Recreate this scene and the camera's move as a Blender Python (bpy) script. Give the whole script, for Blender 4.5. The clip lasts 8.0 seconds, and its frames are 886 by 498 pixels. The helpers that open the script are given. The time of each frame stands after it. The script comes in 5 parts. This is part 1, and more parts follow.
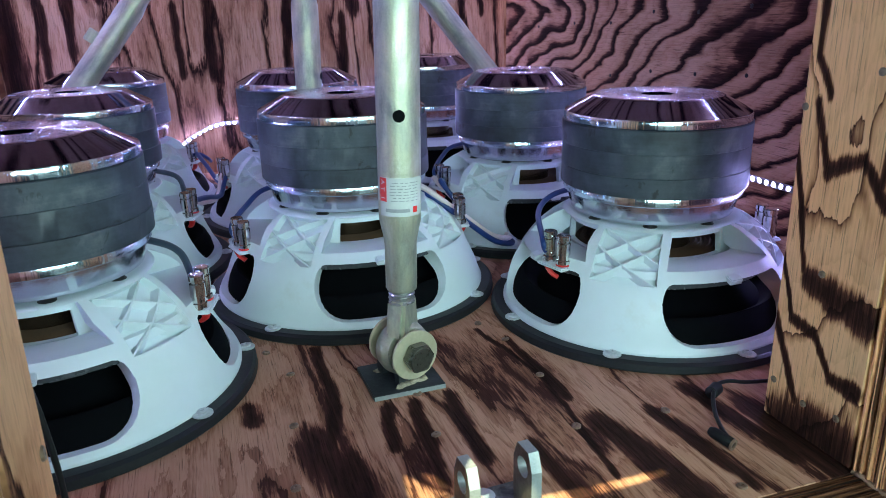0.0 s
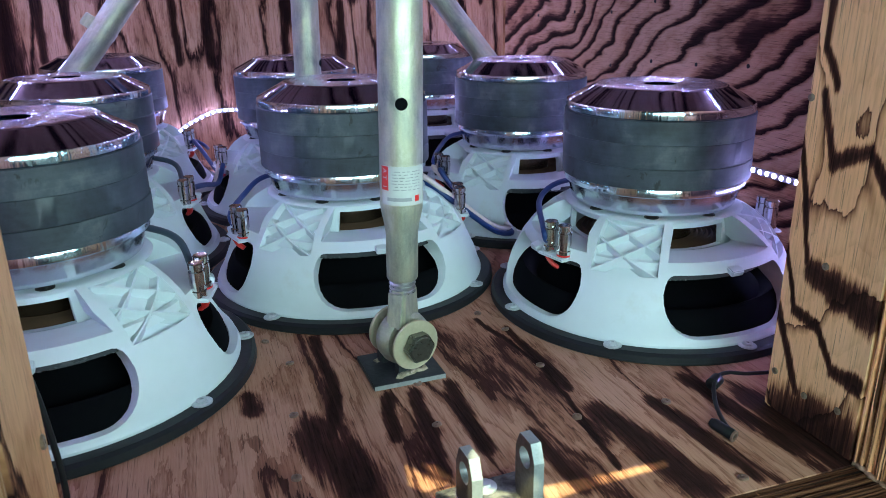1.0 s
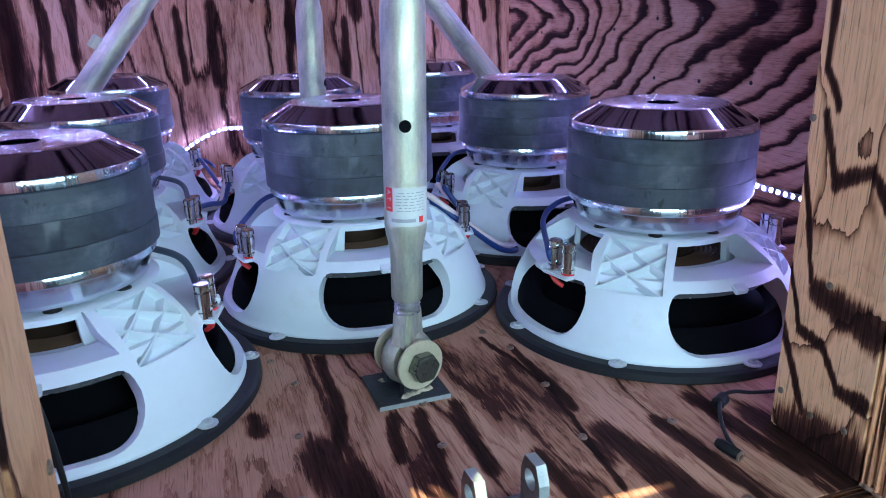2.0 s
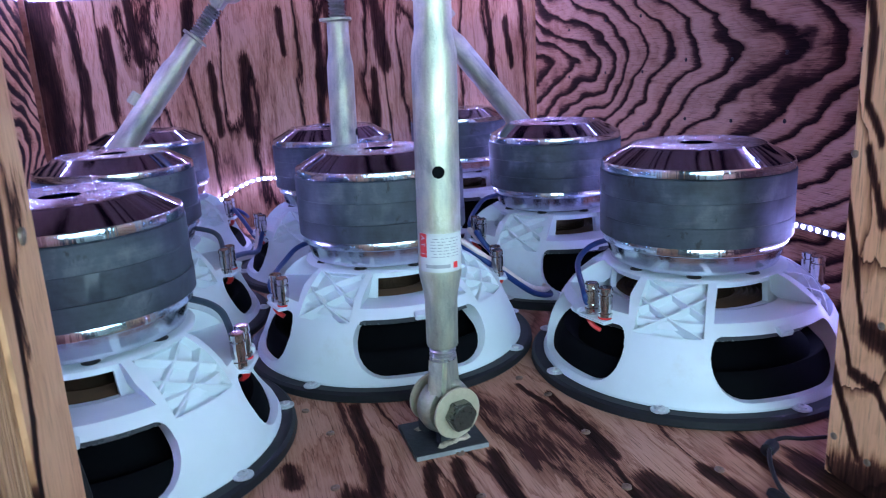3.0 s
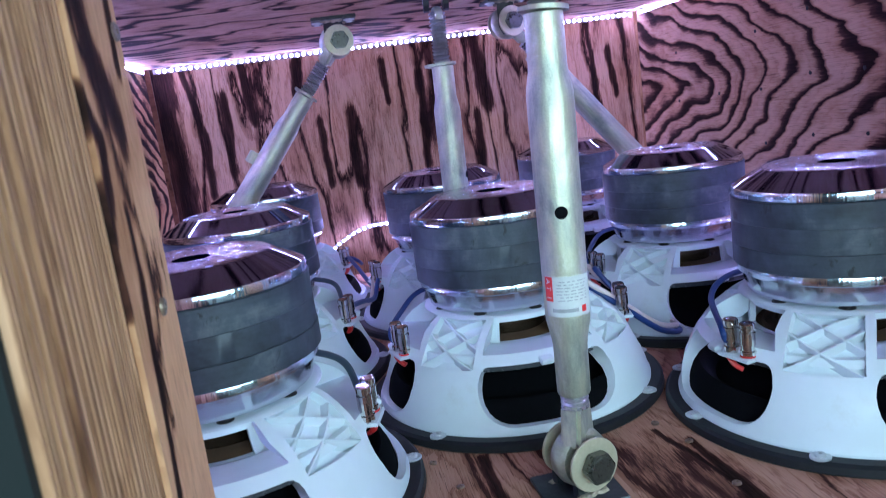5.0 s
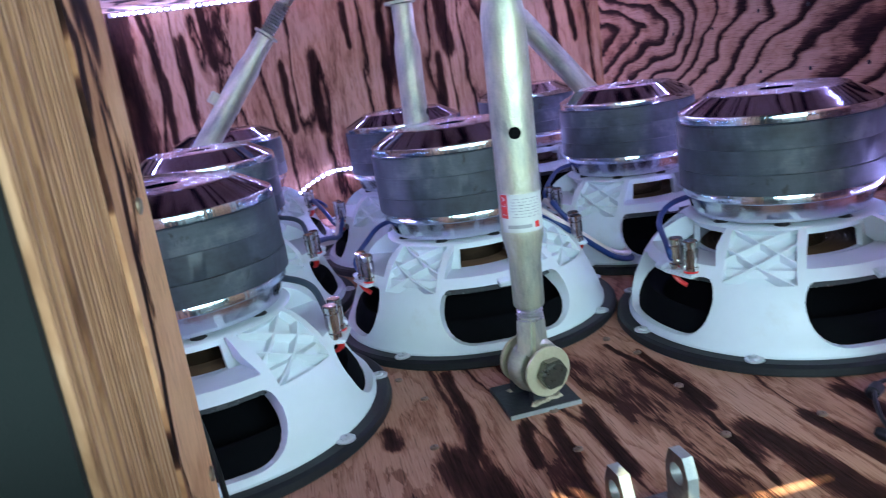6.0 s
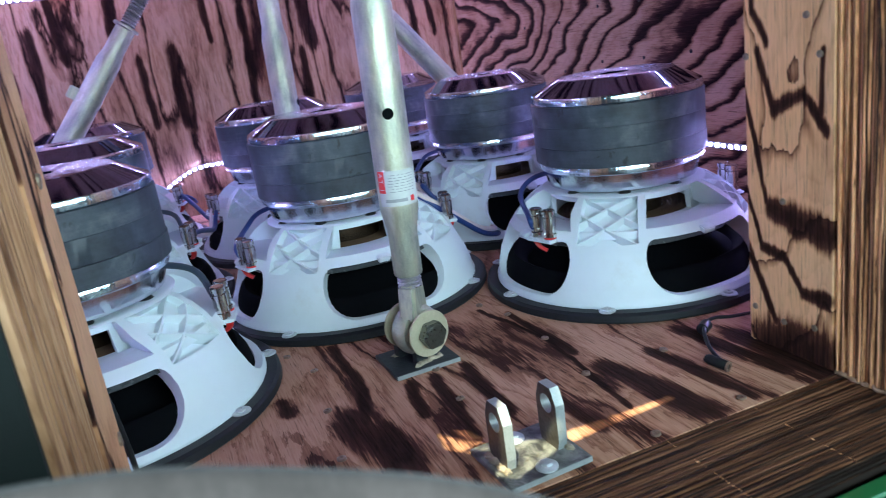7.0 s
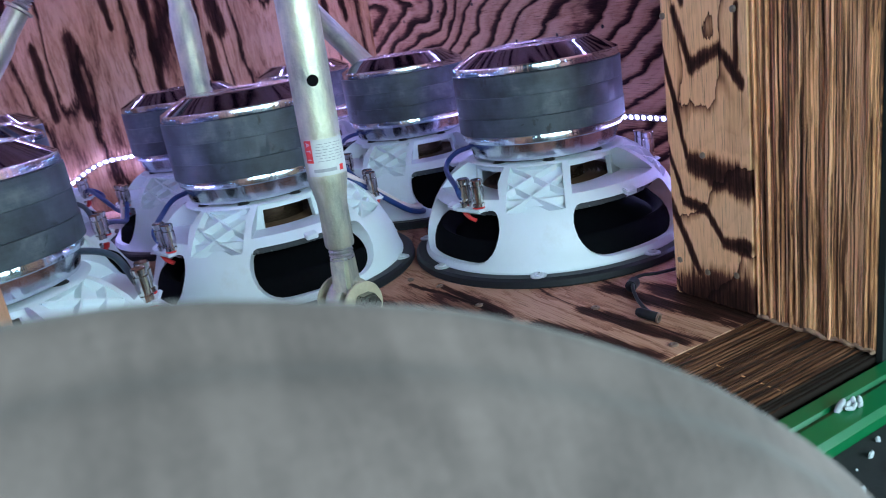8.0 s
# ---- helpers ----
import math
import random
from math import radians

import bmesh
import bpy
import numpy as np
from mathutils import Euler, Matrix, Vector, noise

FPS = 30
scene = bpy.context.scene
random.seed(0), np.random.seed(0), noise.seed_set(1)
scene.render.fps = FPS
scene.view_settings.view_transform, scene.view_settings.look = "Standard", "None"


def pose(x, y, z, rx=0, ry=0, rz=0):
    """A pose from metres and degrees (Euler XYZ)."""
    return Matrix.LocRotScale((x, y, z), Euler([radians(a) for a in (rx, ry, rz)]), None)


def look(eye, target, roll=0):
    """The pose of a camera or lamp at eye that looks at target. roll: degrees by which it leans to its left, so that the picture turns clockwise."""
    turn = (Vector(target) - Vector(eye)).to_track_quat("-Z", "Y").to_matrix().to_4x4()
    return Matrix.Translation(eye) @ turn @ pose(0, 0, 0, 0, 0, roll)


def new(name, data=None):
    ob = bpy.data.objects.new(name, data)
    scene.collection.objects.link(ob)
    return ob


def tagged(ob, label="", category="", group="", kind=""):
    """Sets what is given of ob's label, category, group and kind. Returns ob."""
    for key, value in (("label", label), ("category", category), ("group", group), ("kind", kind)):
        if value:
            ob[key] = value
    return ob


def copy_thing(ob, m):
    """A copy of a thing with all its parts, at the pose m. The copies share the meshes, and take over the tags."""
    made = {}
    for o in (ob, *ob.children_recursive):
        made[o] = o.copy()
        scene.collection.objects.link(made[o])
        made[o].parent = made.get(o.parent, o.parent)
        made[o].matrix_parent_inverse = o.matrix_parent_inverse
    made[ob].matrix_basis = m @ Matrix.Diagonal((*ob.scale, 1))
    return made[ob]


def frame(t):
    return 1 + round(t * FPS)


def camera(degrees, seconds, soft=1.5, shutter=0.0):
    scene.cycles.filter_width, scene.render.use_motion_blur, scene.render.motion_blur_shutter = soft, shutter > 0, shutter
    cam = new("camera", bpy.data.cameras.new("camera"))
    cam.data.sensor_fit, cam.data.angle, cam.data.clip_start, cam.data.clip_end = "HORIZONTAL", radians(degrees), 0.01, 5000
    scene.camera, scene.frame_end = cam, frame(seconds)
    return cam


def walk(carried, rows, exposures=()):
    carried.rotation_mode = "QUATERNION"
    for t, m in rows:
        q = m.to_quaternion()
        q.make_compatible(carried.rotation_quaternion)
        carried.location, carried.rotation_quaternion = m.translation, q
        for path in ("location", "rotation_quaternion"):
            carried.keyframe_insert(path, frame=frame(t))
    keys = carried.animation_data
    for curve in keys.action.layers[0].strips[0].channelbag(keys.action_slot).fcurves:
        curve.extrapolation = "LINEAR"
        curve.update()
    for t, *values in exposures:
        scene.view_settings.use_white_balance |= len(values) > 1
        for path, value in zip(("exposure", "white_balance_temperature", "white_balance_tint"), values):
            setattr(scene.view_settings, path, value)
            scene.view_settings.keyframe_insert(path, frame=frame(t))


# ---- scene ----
cam = camera(62.4, 8.0, 0.6, 0.4)
cam.data.dof.use_dof, cam.data.dof.focus_distance, cam.data.dof.aperture_fstop = True, 0.85, 15.0
PATH = [
    (0, look((-0.1774, -0.9796, 0.3759), (0.4075, 0.8283, -0.2481), -1.27)),
    (0.5, look((-0.1843, -0.9752, 0.3758), (0.4067, 0.8240, -0.2673), -0.87)),
    (1, look((-0.1822, -0.9737, 0.3748), (0.4124, 0.8212, -0.2770), -0.76)),
    (2.5, look((-0.1810, -0.9749, 0.3850), (0.3849, 0.8577, -0.1818), -1.82)),
    (3, look((-0.1839, -0.9682, 0.3811), (0.3368, 0.8982, -0.1147), -2.85)),
    (3.2, look((-0.1882, -0.9631, 0.3813), (0.3102, 0.9169, -0.0848), -3.80)),
    (3.4, look((-0.1919, -0.9581, 0.3826), (0.2949, 0.9400, -0.0181), -4.41)),
    (3.5, look((-0.1925, -0.9562, 0.3841), (0.2943, 0.9529, 0.0399), -4.61)),
    (3.7, look((-0.1904, -0.9539, 0.4091), (0.2812, 0.9738, 0.1613), -5.65)),
    (3.8, look((-0.1890, -0.9533, 0.4110), (0.2820, 0.9790, 0.2150), -6.10)),
    (4, look((-0.1864, -0.9531, 0.4105), (0.2438, 0.9892, 0.2046), -6.92)),
    (4.1, look((-0.1871, -0.9550, 0.4131), (0.2176, 0.9912, 0.1928), -6.93)),
    (4.3, look((-0.1872, -0.9467, 0.4053), (0.1697, 1.0062, 0.1624), -7.02)),
    (4.5, look((-0.1898, -0.9459, 0.3982), (0.1179, 1.0098, 0.1142), -7.51)),
    (4.7, look((-0.1934, -0.9386, 0.3950), (0.0667, 1.0177, 0.0708), -7.73)),
    (5.8, look((-0.1961, -0.9740, 0.3610), (0.0737, 0.9491, -0.1172), -8.20)),
    (6, look((-0.2006, -0.9844, 0.3596), (0.1266, 0.9238, -0.1422), -8.10)),
    (6.5, look((-0.2130, -1.0194, 0.3529), (0.2869, 0.8443, -0.1731), -7.97)),
    (7, look((-0.2305, -1.0406, 0.3511), (0.4326, 0.7626, -0.2045), -8.33)),
    (7.5, look((-0.2328, -1.0455, 0.3245), (0.5166, 0.7209, -0.2396), -9.04)),
    (8, look((-0.2522, -1.0342, 0.3215), (0.6136, 0.6684, -0.2715), -9.04)),
]
EXPOSURES = [(0.0, 0.16, 6600, -14), (1.1, 0.16, 6600, -14), (1.3, 0.23, 5740, 1), (3.5, 0.23, 5740, 1), (4.0, 0.33, 5740, 1), (4.5, 0.22, 5740, 1), (4.7, 0.22, 5740, 1), (5.8, 0.27, 6280, -2), (8.0, 0.27, 6280, -2)]
DOOR_W, LED_W = 63.0, 420.0
walk(cam, PATH, EXPOSURES)

# ---------------------------------------------------------------- light
world = bpy.data.worlds.new("sky")
scene.world = world
world.use_nodes = True
wn = world.node_tree
sky = wn.nodes.new("ShaderNodeTexSky")
sky.sky_type, sky.sun_disc = "NISHITA", False
sky.sun_elevation, sky.sun_rotation = radians(63.5), radians(210)
wn.links.new(sky.outputs[0], wn.nodes["Background"].inputs[0])
wn.nodes["Background"].inputs[1].default_value = 0.1

SUN_DIR = Vector((0.25, 0.43, -1.0))
sun = new("sun", bpy.data.lights.new("sun", "SUN"))
sun.data.energy, sun.data.angle, sun.data.color = 13.5, radians(0.5), (1.0, 0.91, 0.60)
sun.matrix_world = look((0, 0, 0), SUN_DIR)

# daylight that comes in by the open side door behind the seat
door_light = new("door_daylight", bpy.data.lights.new("door_daylight", "AREA"))
door_light.data.shape, door_light.data.size, door_light.data.size_y = "RECTANGLE", 2.3, 0.60
door_light.data.energy, door_light.data.color = DOOR_W, (0.66, 0.87, 1.0)
door_light.matrix_world = look((0.18, -2.05, 0.66), (0.0, -0.2, 0.15))

# ---------------------------------------------------------------- materials
def material(name):
    m = bpy.data.materials.new(name)
    m.use_nodes = True
    nt = m.node_tree
    return m, nt, nt.nodes["Principled BSDF"]


def math_node(nt, op, a, b=None, c=None):
    n = nt.nodes.new("ShaderNodeMath")
    n.operation = op
    for k, v in enumerate((a, b, c)):
        if v is None:
            continue
        if isinstance(v, (int, float)):
            n.inputs[k].default_value = v
        else:
            nt.links.new(v, n.inputs[k])
    return n.outputs[0]


def noise_node(nt, vec, scale, detail=3.0, rough=0.55, dist=0.0):
    n = nt.nodes.new("ShaderNodeTexNoise")
    n.inputs["Scale"].default_value, n.inputs["Detail"].default_value = scale, detail
    n.inputs["Roughness"].default_value, n.inputs["Distortion"].default_value = rough, dist
    nt.links.new(vec, n.inputs["Vector"])
    return n.outputs["Fac"]


def ramp_node(nt, fac, stops):
    n = nt.nodes.new("ShaderNodeValToRGB")
    while len(n.color_ramp.elements) < len(stops):
        n.color_ramp.elements.new(0.5)
    for e, (at, col) in zip(n.color_ramp.elements, stops):
        e.position = at
        e.color = (*col, 1) if not isinstance(col, (int, float)) else (col, col, col, 1)
    nt.links.new(fac, n.inputs[0])
    return n.outputs[0]


def mix_node(nt, fac, a, b, mode="MIX"):
    n = nt.nodes.new("ShaderNodeMix")
    n.data_type, n.blend_type = "RGBA", mode
    for s, v in ((0, fac), (6, a), (7, b)):
        if isinstance(v, (int, float)):
            n.inputs[s].default_value = v
        elif isinstance(v, tuple):
            n.inputs[s].default_value = (*v, 1)
        else:
            nt.links.new(v, n.inputs[s])
    return n.outputs[2]


def bump_node(nt, b, height, strength, dist=0.002):
    n = nt.nodes.new("ShaderNodeBump")
    n.inputs["Strength"].default_value, n.inputs["Distance"].default_value = strength, dist
    nt.links.new(height, n.inputs["Height"])
    nt.links.new(n.outputs[0], b.inputs["Normal"])


def coords(nt, scale=(1, 1, 1), rot=(0, 0, 0), loc=(0, 0, 0)):
    t = nt.nodes.new("ShaderNodeTexCoord")
    m = nt.nodes.new("ShaderNodeMapping")
    m.inputs["Scale"].default_value, m.inputs["Location"].default_value = scale, loc
    m.inputs["Rotation"].default_value = [radians(a) for a in rot]
    nt.links.new(t.outputs["Object"], m.inputs["Vector"])
    return m.outputs[0]


CHAR, BURNT, TAN, PALE = (0.013, 0.0065, 0.006), (0.075, 0.032, 0.022), (0.36, 0.20, 0.105), (0.56, 0.36, 0.205)


def burnt_plywood(name, along, across, seed, bands=7.0, warp=5.0, reach=(1.3, 4.0), char=0.42, rough=0.55, arch=None, tone=(1.0, 1.0, 1.0), murk=0.5, ragged=0.10, lines=0.2, lift=0.0, feather=False, marks=(), fray=0.02, press=0.78):
    """Torched softwood plywood: growth rings as level lines of a stretched field, charred, with fibre and pores.
    arch: centre across the sheet and slope of nested pointed arches, where the rings close along the grain.
    marks: torch strokes (along, across, along, across, half width), with edges frayed along the grain by fray."""
    m, nt, b = material(name)

    def stretched(a, c, other=9.0, shift=0.0):
        v = [other] * 3
        v[along], v[across] = a, c
        return coords(nt, v, loc=(seed * 3.1 + shift, seed * 1.7, seed * 2.3 - shift))

    field = noise_node(nt, stretched(reach[0], reach[1], 2.0), 1.0, 3.0, 0.45, 0.3)
    sep = nt.nodes.new("ShaderNodeSeparateXYZ")
    nt.links.new(coords(nt), sep.inputs[0])
    fibre = noise_node(nt, stretched(16.0, 430.0, 60.0), 1.0, 4.0, 0.65)
    hair = noise_node(nt, stretched(55.0, 640.0, 60.0, 3.0), 1.0, 2.0, 0.6)
    mid = noise_node(nt, stretched(12.0, 55.0, 9.0, 1.0), 1.0, 3.0)
    h = math_node(nt, "MULTIPLY", field, warp)
    if arch:
        d = math_node(nt, "SUBTRACT", sep.outputs[across], arch[0])
        d = math_node(nt, "SQRT", math_node(nt, "MULTIPLY_ADD", d, d, 0.0006))
        h = math_node(nt, "MULTIPLY_ADD", d, -arch[1] * bands, h)
        h = math_node(nt, "MULTIPLY_ADD", sep.outputs[along], bands, h)
    else:
        h = math_node(nt, "MULTIPLY_ADD", sep.outputs[across], bands, h)
    h = math_node(nt, "MULTIPLY_ADD", mid, 0.42, h)
    h = math_node(nt, "MULTIPLY_ADD", hair, ragged * 2.0, math_node(nt, "MULTIPLY_ADD", fibre, ragged, h))
    saw = math_node(nt, "FRACT", h)
    girth = noise_node(nt, stretched(reach[0] * 2.2, reach[1] * 1.6, 3.0, 7.0), 1.0, 2.0)
    girth = ramp_node(nt, girth, [(0.30, 0.42), (0.50, 1.0), (0.70, 2.4)])
    p = math_node(nt, "MULTIPLY", saw, girth)
    c = char
    if feather:
        burn = ramp_node(nt, p, [(0.0, 0.0), (c * 0.40, 0.04), (c * 0.75, 0.24), (c * 1.15, 0.58), (c * 1.75, 0.86), (min(0.9, c * 2.7), 1.0)])
    else:
        burn = ramp_node(nt, p, [(0.0, 0.0), (c * 0.45, 0.03), (c * 0.72, 0.22), (c * 0.95, 0.66), (c * 1.25, 0.90), (0.80, 1.0)])
    late = ramp_node(nt, saw, [(0.90, 1.0), (1.0, 0.45)])
    scorch = noise_node(nt, stretched(reach[0] * 1.8, reach[1] * 1.5, 3.0, 11.0), 1.0, 4.0, 0.62)
    scorch = ramp_node(nt, scorch, [(0.34, 1.0 - murk), (0.46, 1.0 - murk * 0.2), (0.58, 1.0)])
    light = math_node(nt, "MULTIPLY", math_node(nt, "MULTIPLY", burn, late), scorch)
    fine = math_node(nt, "FRACT", math_node(nt, "MULTIPLY_ADD", mid, 0.7, math_node(nt, "MULTIPLY", h, 3.0)))
    light = math_node(nt, "MULTIPLY", light, ramp_node(nt, fine, [(0.0, 1.0 - lines * 1.6), (0.16, 1.0 - lines), (0.42, 1.0)]))
    light = math_node(nt, "MULTIPLY_ADD", light, 1.0 - lift, lift)
    if marks:
        sway = noise_node(nt, stretched(9.0, 26.0, 5.0, 13.0), 1.0, 3.0, 0.6)
        a = math_node(nt, "MULTIPLY_ADD", math_node(nt, "SUBTRACT", hair, 0.5), fray, sep.outputs[along])
        k = math_node(nt, "MULTIPLY_ADD", math_node(nt, "SUBTRACT", sway, 0.5), min(0.022, fray * 1.8), sep.outputs[across])
        heat = None
        for a0, k0, a1, k1, w in marks:
            da, dk = a1 - a0, k1 - k0
            n = da * da + dk * dk
            t = math_node(nt, "MULTIPLY_ADD", a, da / n, math_node(nt, "MULTIPLY_ADD", k, dk / n, -(a0 * da + k0 * dk) / n))
            t.node.use_clamp = True
            qa = math_node(nt, "SUBTRACT", math_node(nt, "MULTIPLY_ADD", t, -da, a), a0)
            qk = math_node(nt, "SUBTRACT", math_node(nt, "MULTIPLY_ADD", t, -dk, k), k0)
            qa, qk = math_node(nt, "MULTIPLY", qa, 0.55 / w), math_node(nt, "MULTIPLY", qk, 1.0 / w)
            q = math_node(nt, "MULTIPLY_ADD", qa, qa, math_node(nt, "MULTIPLY", qk, qk))
            heat = q if heat is None else math_node(nt, "MINIMUM", heat, q)
        heat = math_node(nt, "MULTIPLY_ADD", math_node(nt, "SUBTRACT", mid, 0.5), 0.9, math_node(nt, "SQRT", heat))
        heat = math_node(nt, "MULTIPLY_ADD", math_node(nt, "SUBTRACT", fibre, 0.5), 0.7, heat)
        heat = math_node(nt, "MULTIPLY", heat, press)
        light = math_node(nt, "MULTIPLY", light, ramp_node(nt, heat, [(0.20, 0.22), (0.55, 0.38), (0.78, 0.70), (1.0, 1.0)]))
    grain = math_node(nt, "SUBTRACT", fibre, 0.5)
    light = math_node(nt, "MULTIPLY_ADD", grain, 0.46, light)
    light = math_node(nt, "MULTIPLY_ADD", math_node(nt, "SUBTRACT", hair, 0.5), 0.22, light)
    tint = lambda v: tuple(q * t for q, t in zip(v, tone))
    col = ramp_node(nt, light, [(0.06, CHAR), (0.22, (0.030, 0.014, 0.011)), (0.46, tint(BURNT)), (0.70, tint(TAN)), (1.0, tint(PALE))])
    pore = ramp_node(nt, noise_node(nt, stretched(22.0, 900.0, 80.0, 5.0), 1.0, 2.0, 0.5), [(0.30, 0.45), (0.40, 1.0)])
    col = mix_node(nt, 1.0, col, pore, "MULTIPLY")
    warm = ramp_node(nt, noise_node(nt, stretched(5, 5, 5), 1.0, 3.0), [(0.35, 0.0), (0.75, 0.5)])
    col = mix_node(nt, warm, col, mix_node(nt, 1.0, col, (1.0, 0.80, 0.64), "MULTIPLY"))
    nt.links.new(col, b.inputs["Base Color"])
    nt.links.new(ramp_node(nt, light, [(0.0, rough + 0.22), (1.0, rough + 0.12)]), b.inputs["Roughness"])
    b.inputs["Specular IOR Level"].default_value = 0.05
    bump_node(nt, b, math_node(nt, "MULTIPLY_ADD", fibre, 0.7, light), 0.4, 0.0012)
    return m


def ply_edge(name, across, along, dark=0.0, tone=(1.0, 1.0, 1.0), spread=0.3, force=1.0, scorch=0.0):
    """Sawn edge of one ply: fibres along it, torched; each ply takes its own tone."""
    m, nt, b = material(name)
    info = nt.nodes.new("ShaderNodeObjectInfo")
    sc = [60.0, 60.0, 60.0]
    sc[across], sc[along] = 520.0, 12.0
    fine = noise_node(nt, coords(nt, sc), 1.0, 4.0, 0.65)
    sc2 = [20.0, 20.0, 20.0]
    sc2[across], sc2[along] = 170.0, 7.0
    wide = noise_node(nt, coords(nt, sc2, loc=(3, 1, 4)), 1.0, 3.0)
    patch = noise_node(nt, coords(nt, (7, 7, 7)), 1.0, 4.0, 0.6)
    v = math_node(nt, "MULTIPLY_ADD", wide, 0.7, math_node(nt, "MULTIPLY", fine, 2.1))
    v = math_node(nt, "MULTIPLY_ADD", patch, 0.4, v)
    v = math_node(nt, "MULTIPLY_ADD", info.outputs["Random"], spread, v)
    v = math_node(nt, "SUBTRACT", v, 1.60 + spread * 0.5)
    v = math_node(nt, "MULTIPLY_ADD", v, force, 0.50 - dark)
    col = ramp_node(nt, v, [(0.26, (0.012, 0.007, 0.005)), (0.42, (0.055, 0.024, 0.013)), (0.56, (0.20, 0.10, 0.048)), (0.72, (0.40, 0.24, 0.12)), (0.95, (0.56, 0.38, 0.21))])
    col = mix_node(nt, 1.0, col, tone, "MULTIPLY")
    if scorch:
        sc3 = [30.0, 30.0, 30.0]
        sc3[across], sc3[along] = 46.0, 11.0
        lick = noise_node(nt, coords(nt, sc3, loc=(5, 8, 2)), 1.0, 5.0, 0.66, 0.7)
        lick = math_node(nt, "MULTIPLY_ADD", math_node(nt, "SUBTRACT", fine, 0.5), 0.25, lick)
        col = mix_node(nt, ramp_node(nt, lick, [(0.54, 0.0), (0.68, scorch)]), col, (0.035, 0.017, 0.010))
    nt.links.new(col, b.inputs["Base Color"])
    b.inputs["Roughness"].default_value = 0.6
    b.inputs["Specular IOR Level"].default_value = 0.25
    bump_node(nt, b, math_node(nt, "MULTIPLY_ADD", wide, 0.5, fine), 0.7, 0.0015)
    return m


def laminated_edge(name, across, along, tone=(1.0, 1.0, 1.0), burn=0.5, low=0.0):
    """Sawn edges of stacked plies, torched and wire-brushed: crisp wavering lines, open pores and sooty licks."""
    m, nt, b = material(name)

    def field(a, c, other, shift, vec=None):
        v = [other] * 3
        v[across], v[along] = c, a
        return coords(nt, v, loc=(shift, shift * 0.7, shift * 1.3))

    info = nt.nodes.new("ShaderNodeObjectInfo")
    sep = nt.nodes.new("ShaderNodeSeparateXYZ")
    nt.links.new(coords(nt), sep.inputs[0])
    wob = noise_node(nt, field(14.0, 60.0, 20.0, 2.0), 1.0, 3.0, 0.6)
    place = math_node(nt, "MULTIPLY_ADD", math_node(nt, "SUBTRACT", wob, 0.5), 0.0042, sep.outputs[across])
    comb = nt.nodes.new("ShaderNodeCombineXYZ")
    nt.links.new(math_node(nt, "MULTIPLY", place, 560.0), comb.inputs[0])
    nt.links.new(math_node(nt, "MULTIPLY", sep.outputs[along], 4.5), comb.inputs[1])
    nt.links.new(math_node(nt, "MULTIPLY", info.outputs["Random"], 9.0), comb.inputs[2])
    line = noise_node(nt, comb.outputs[0], 1.0, 3.0, 0.62)
    crisp = ramp_node(nt, line, [(0.36, low), (0.44, low + (1 - low) * 0.22), (0.50, low + (1 - low) * 0.62), (0.57, 0.86), (0.66, 1.0 - low * 0.3)])
    tuft = noise_node(nt, field(26.0, 900.0, 60.0, 5.0), 1.0, 3.0, 0.6)
    lick = noise_node(nt, field(6.0, 42.0, 20.0, 8.0), 1.0, 5.0, 0.66, 0.6)
    soot = ramp_node(nt, lick, [(0.52, 1.0), (0.62, 1.0 - burn * 0.6), (0.72, 1.0 - burn)])
    v = math_node(nt, "MULTIPLY", math_node(nt, "MULTIPLY_ADD", math_node(nt, "SUBTRACT", tuft, 0.5), 0.45, crisp), soot)
    v = math_node(nt, "MULTIPLY_ADD", math_node(nt, "SUBTRACT", info.outputs["Random"], 0.5), 0.22, v)
    col = ramp_node(nt, v, [(0.02, (0.020, 0.011, 0.008)), (0.22, (0.085, 0.040, 0.022)), (0.50, (0.26, 0.145, 0.072)), (0.78, (0.46, 0.29, 0.155)), (1.0, (0.60, 0.42, 0.25))])
    col = mix_node(nt, 1.0, col, tone, "MULTIPLY")
    nt.links.new(col, b.inputs["Base Color"])
    b.inputs["Roughness"].default_value = 0.62
    b.inputs["Specular IOR Level"].default_value = 0.2
    bump_node(nt, b, math_node(nt, "MULTIPLY_ADD", tuft, 0.4, crisp), 0.8, 0.0016)
    return m


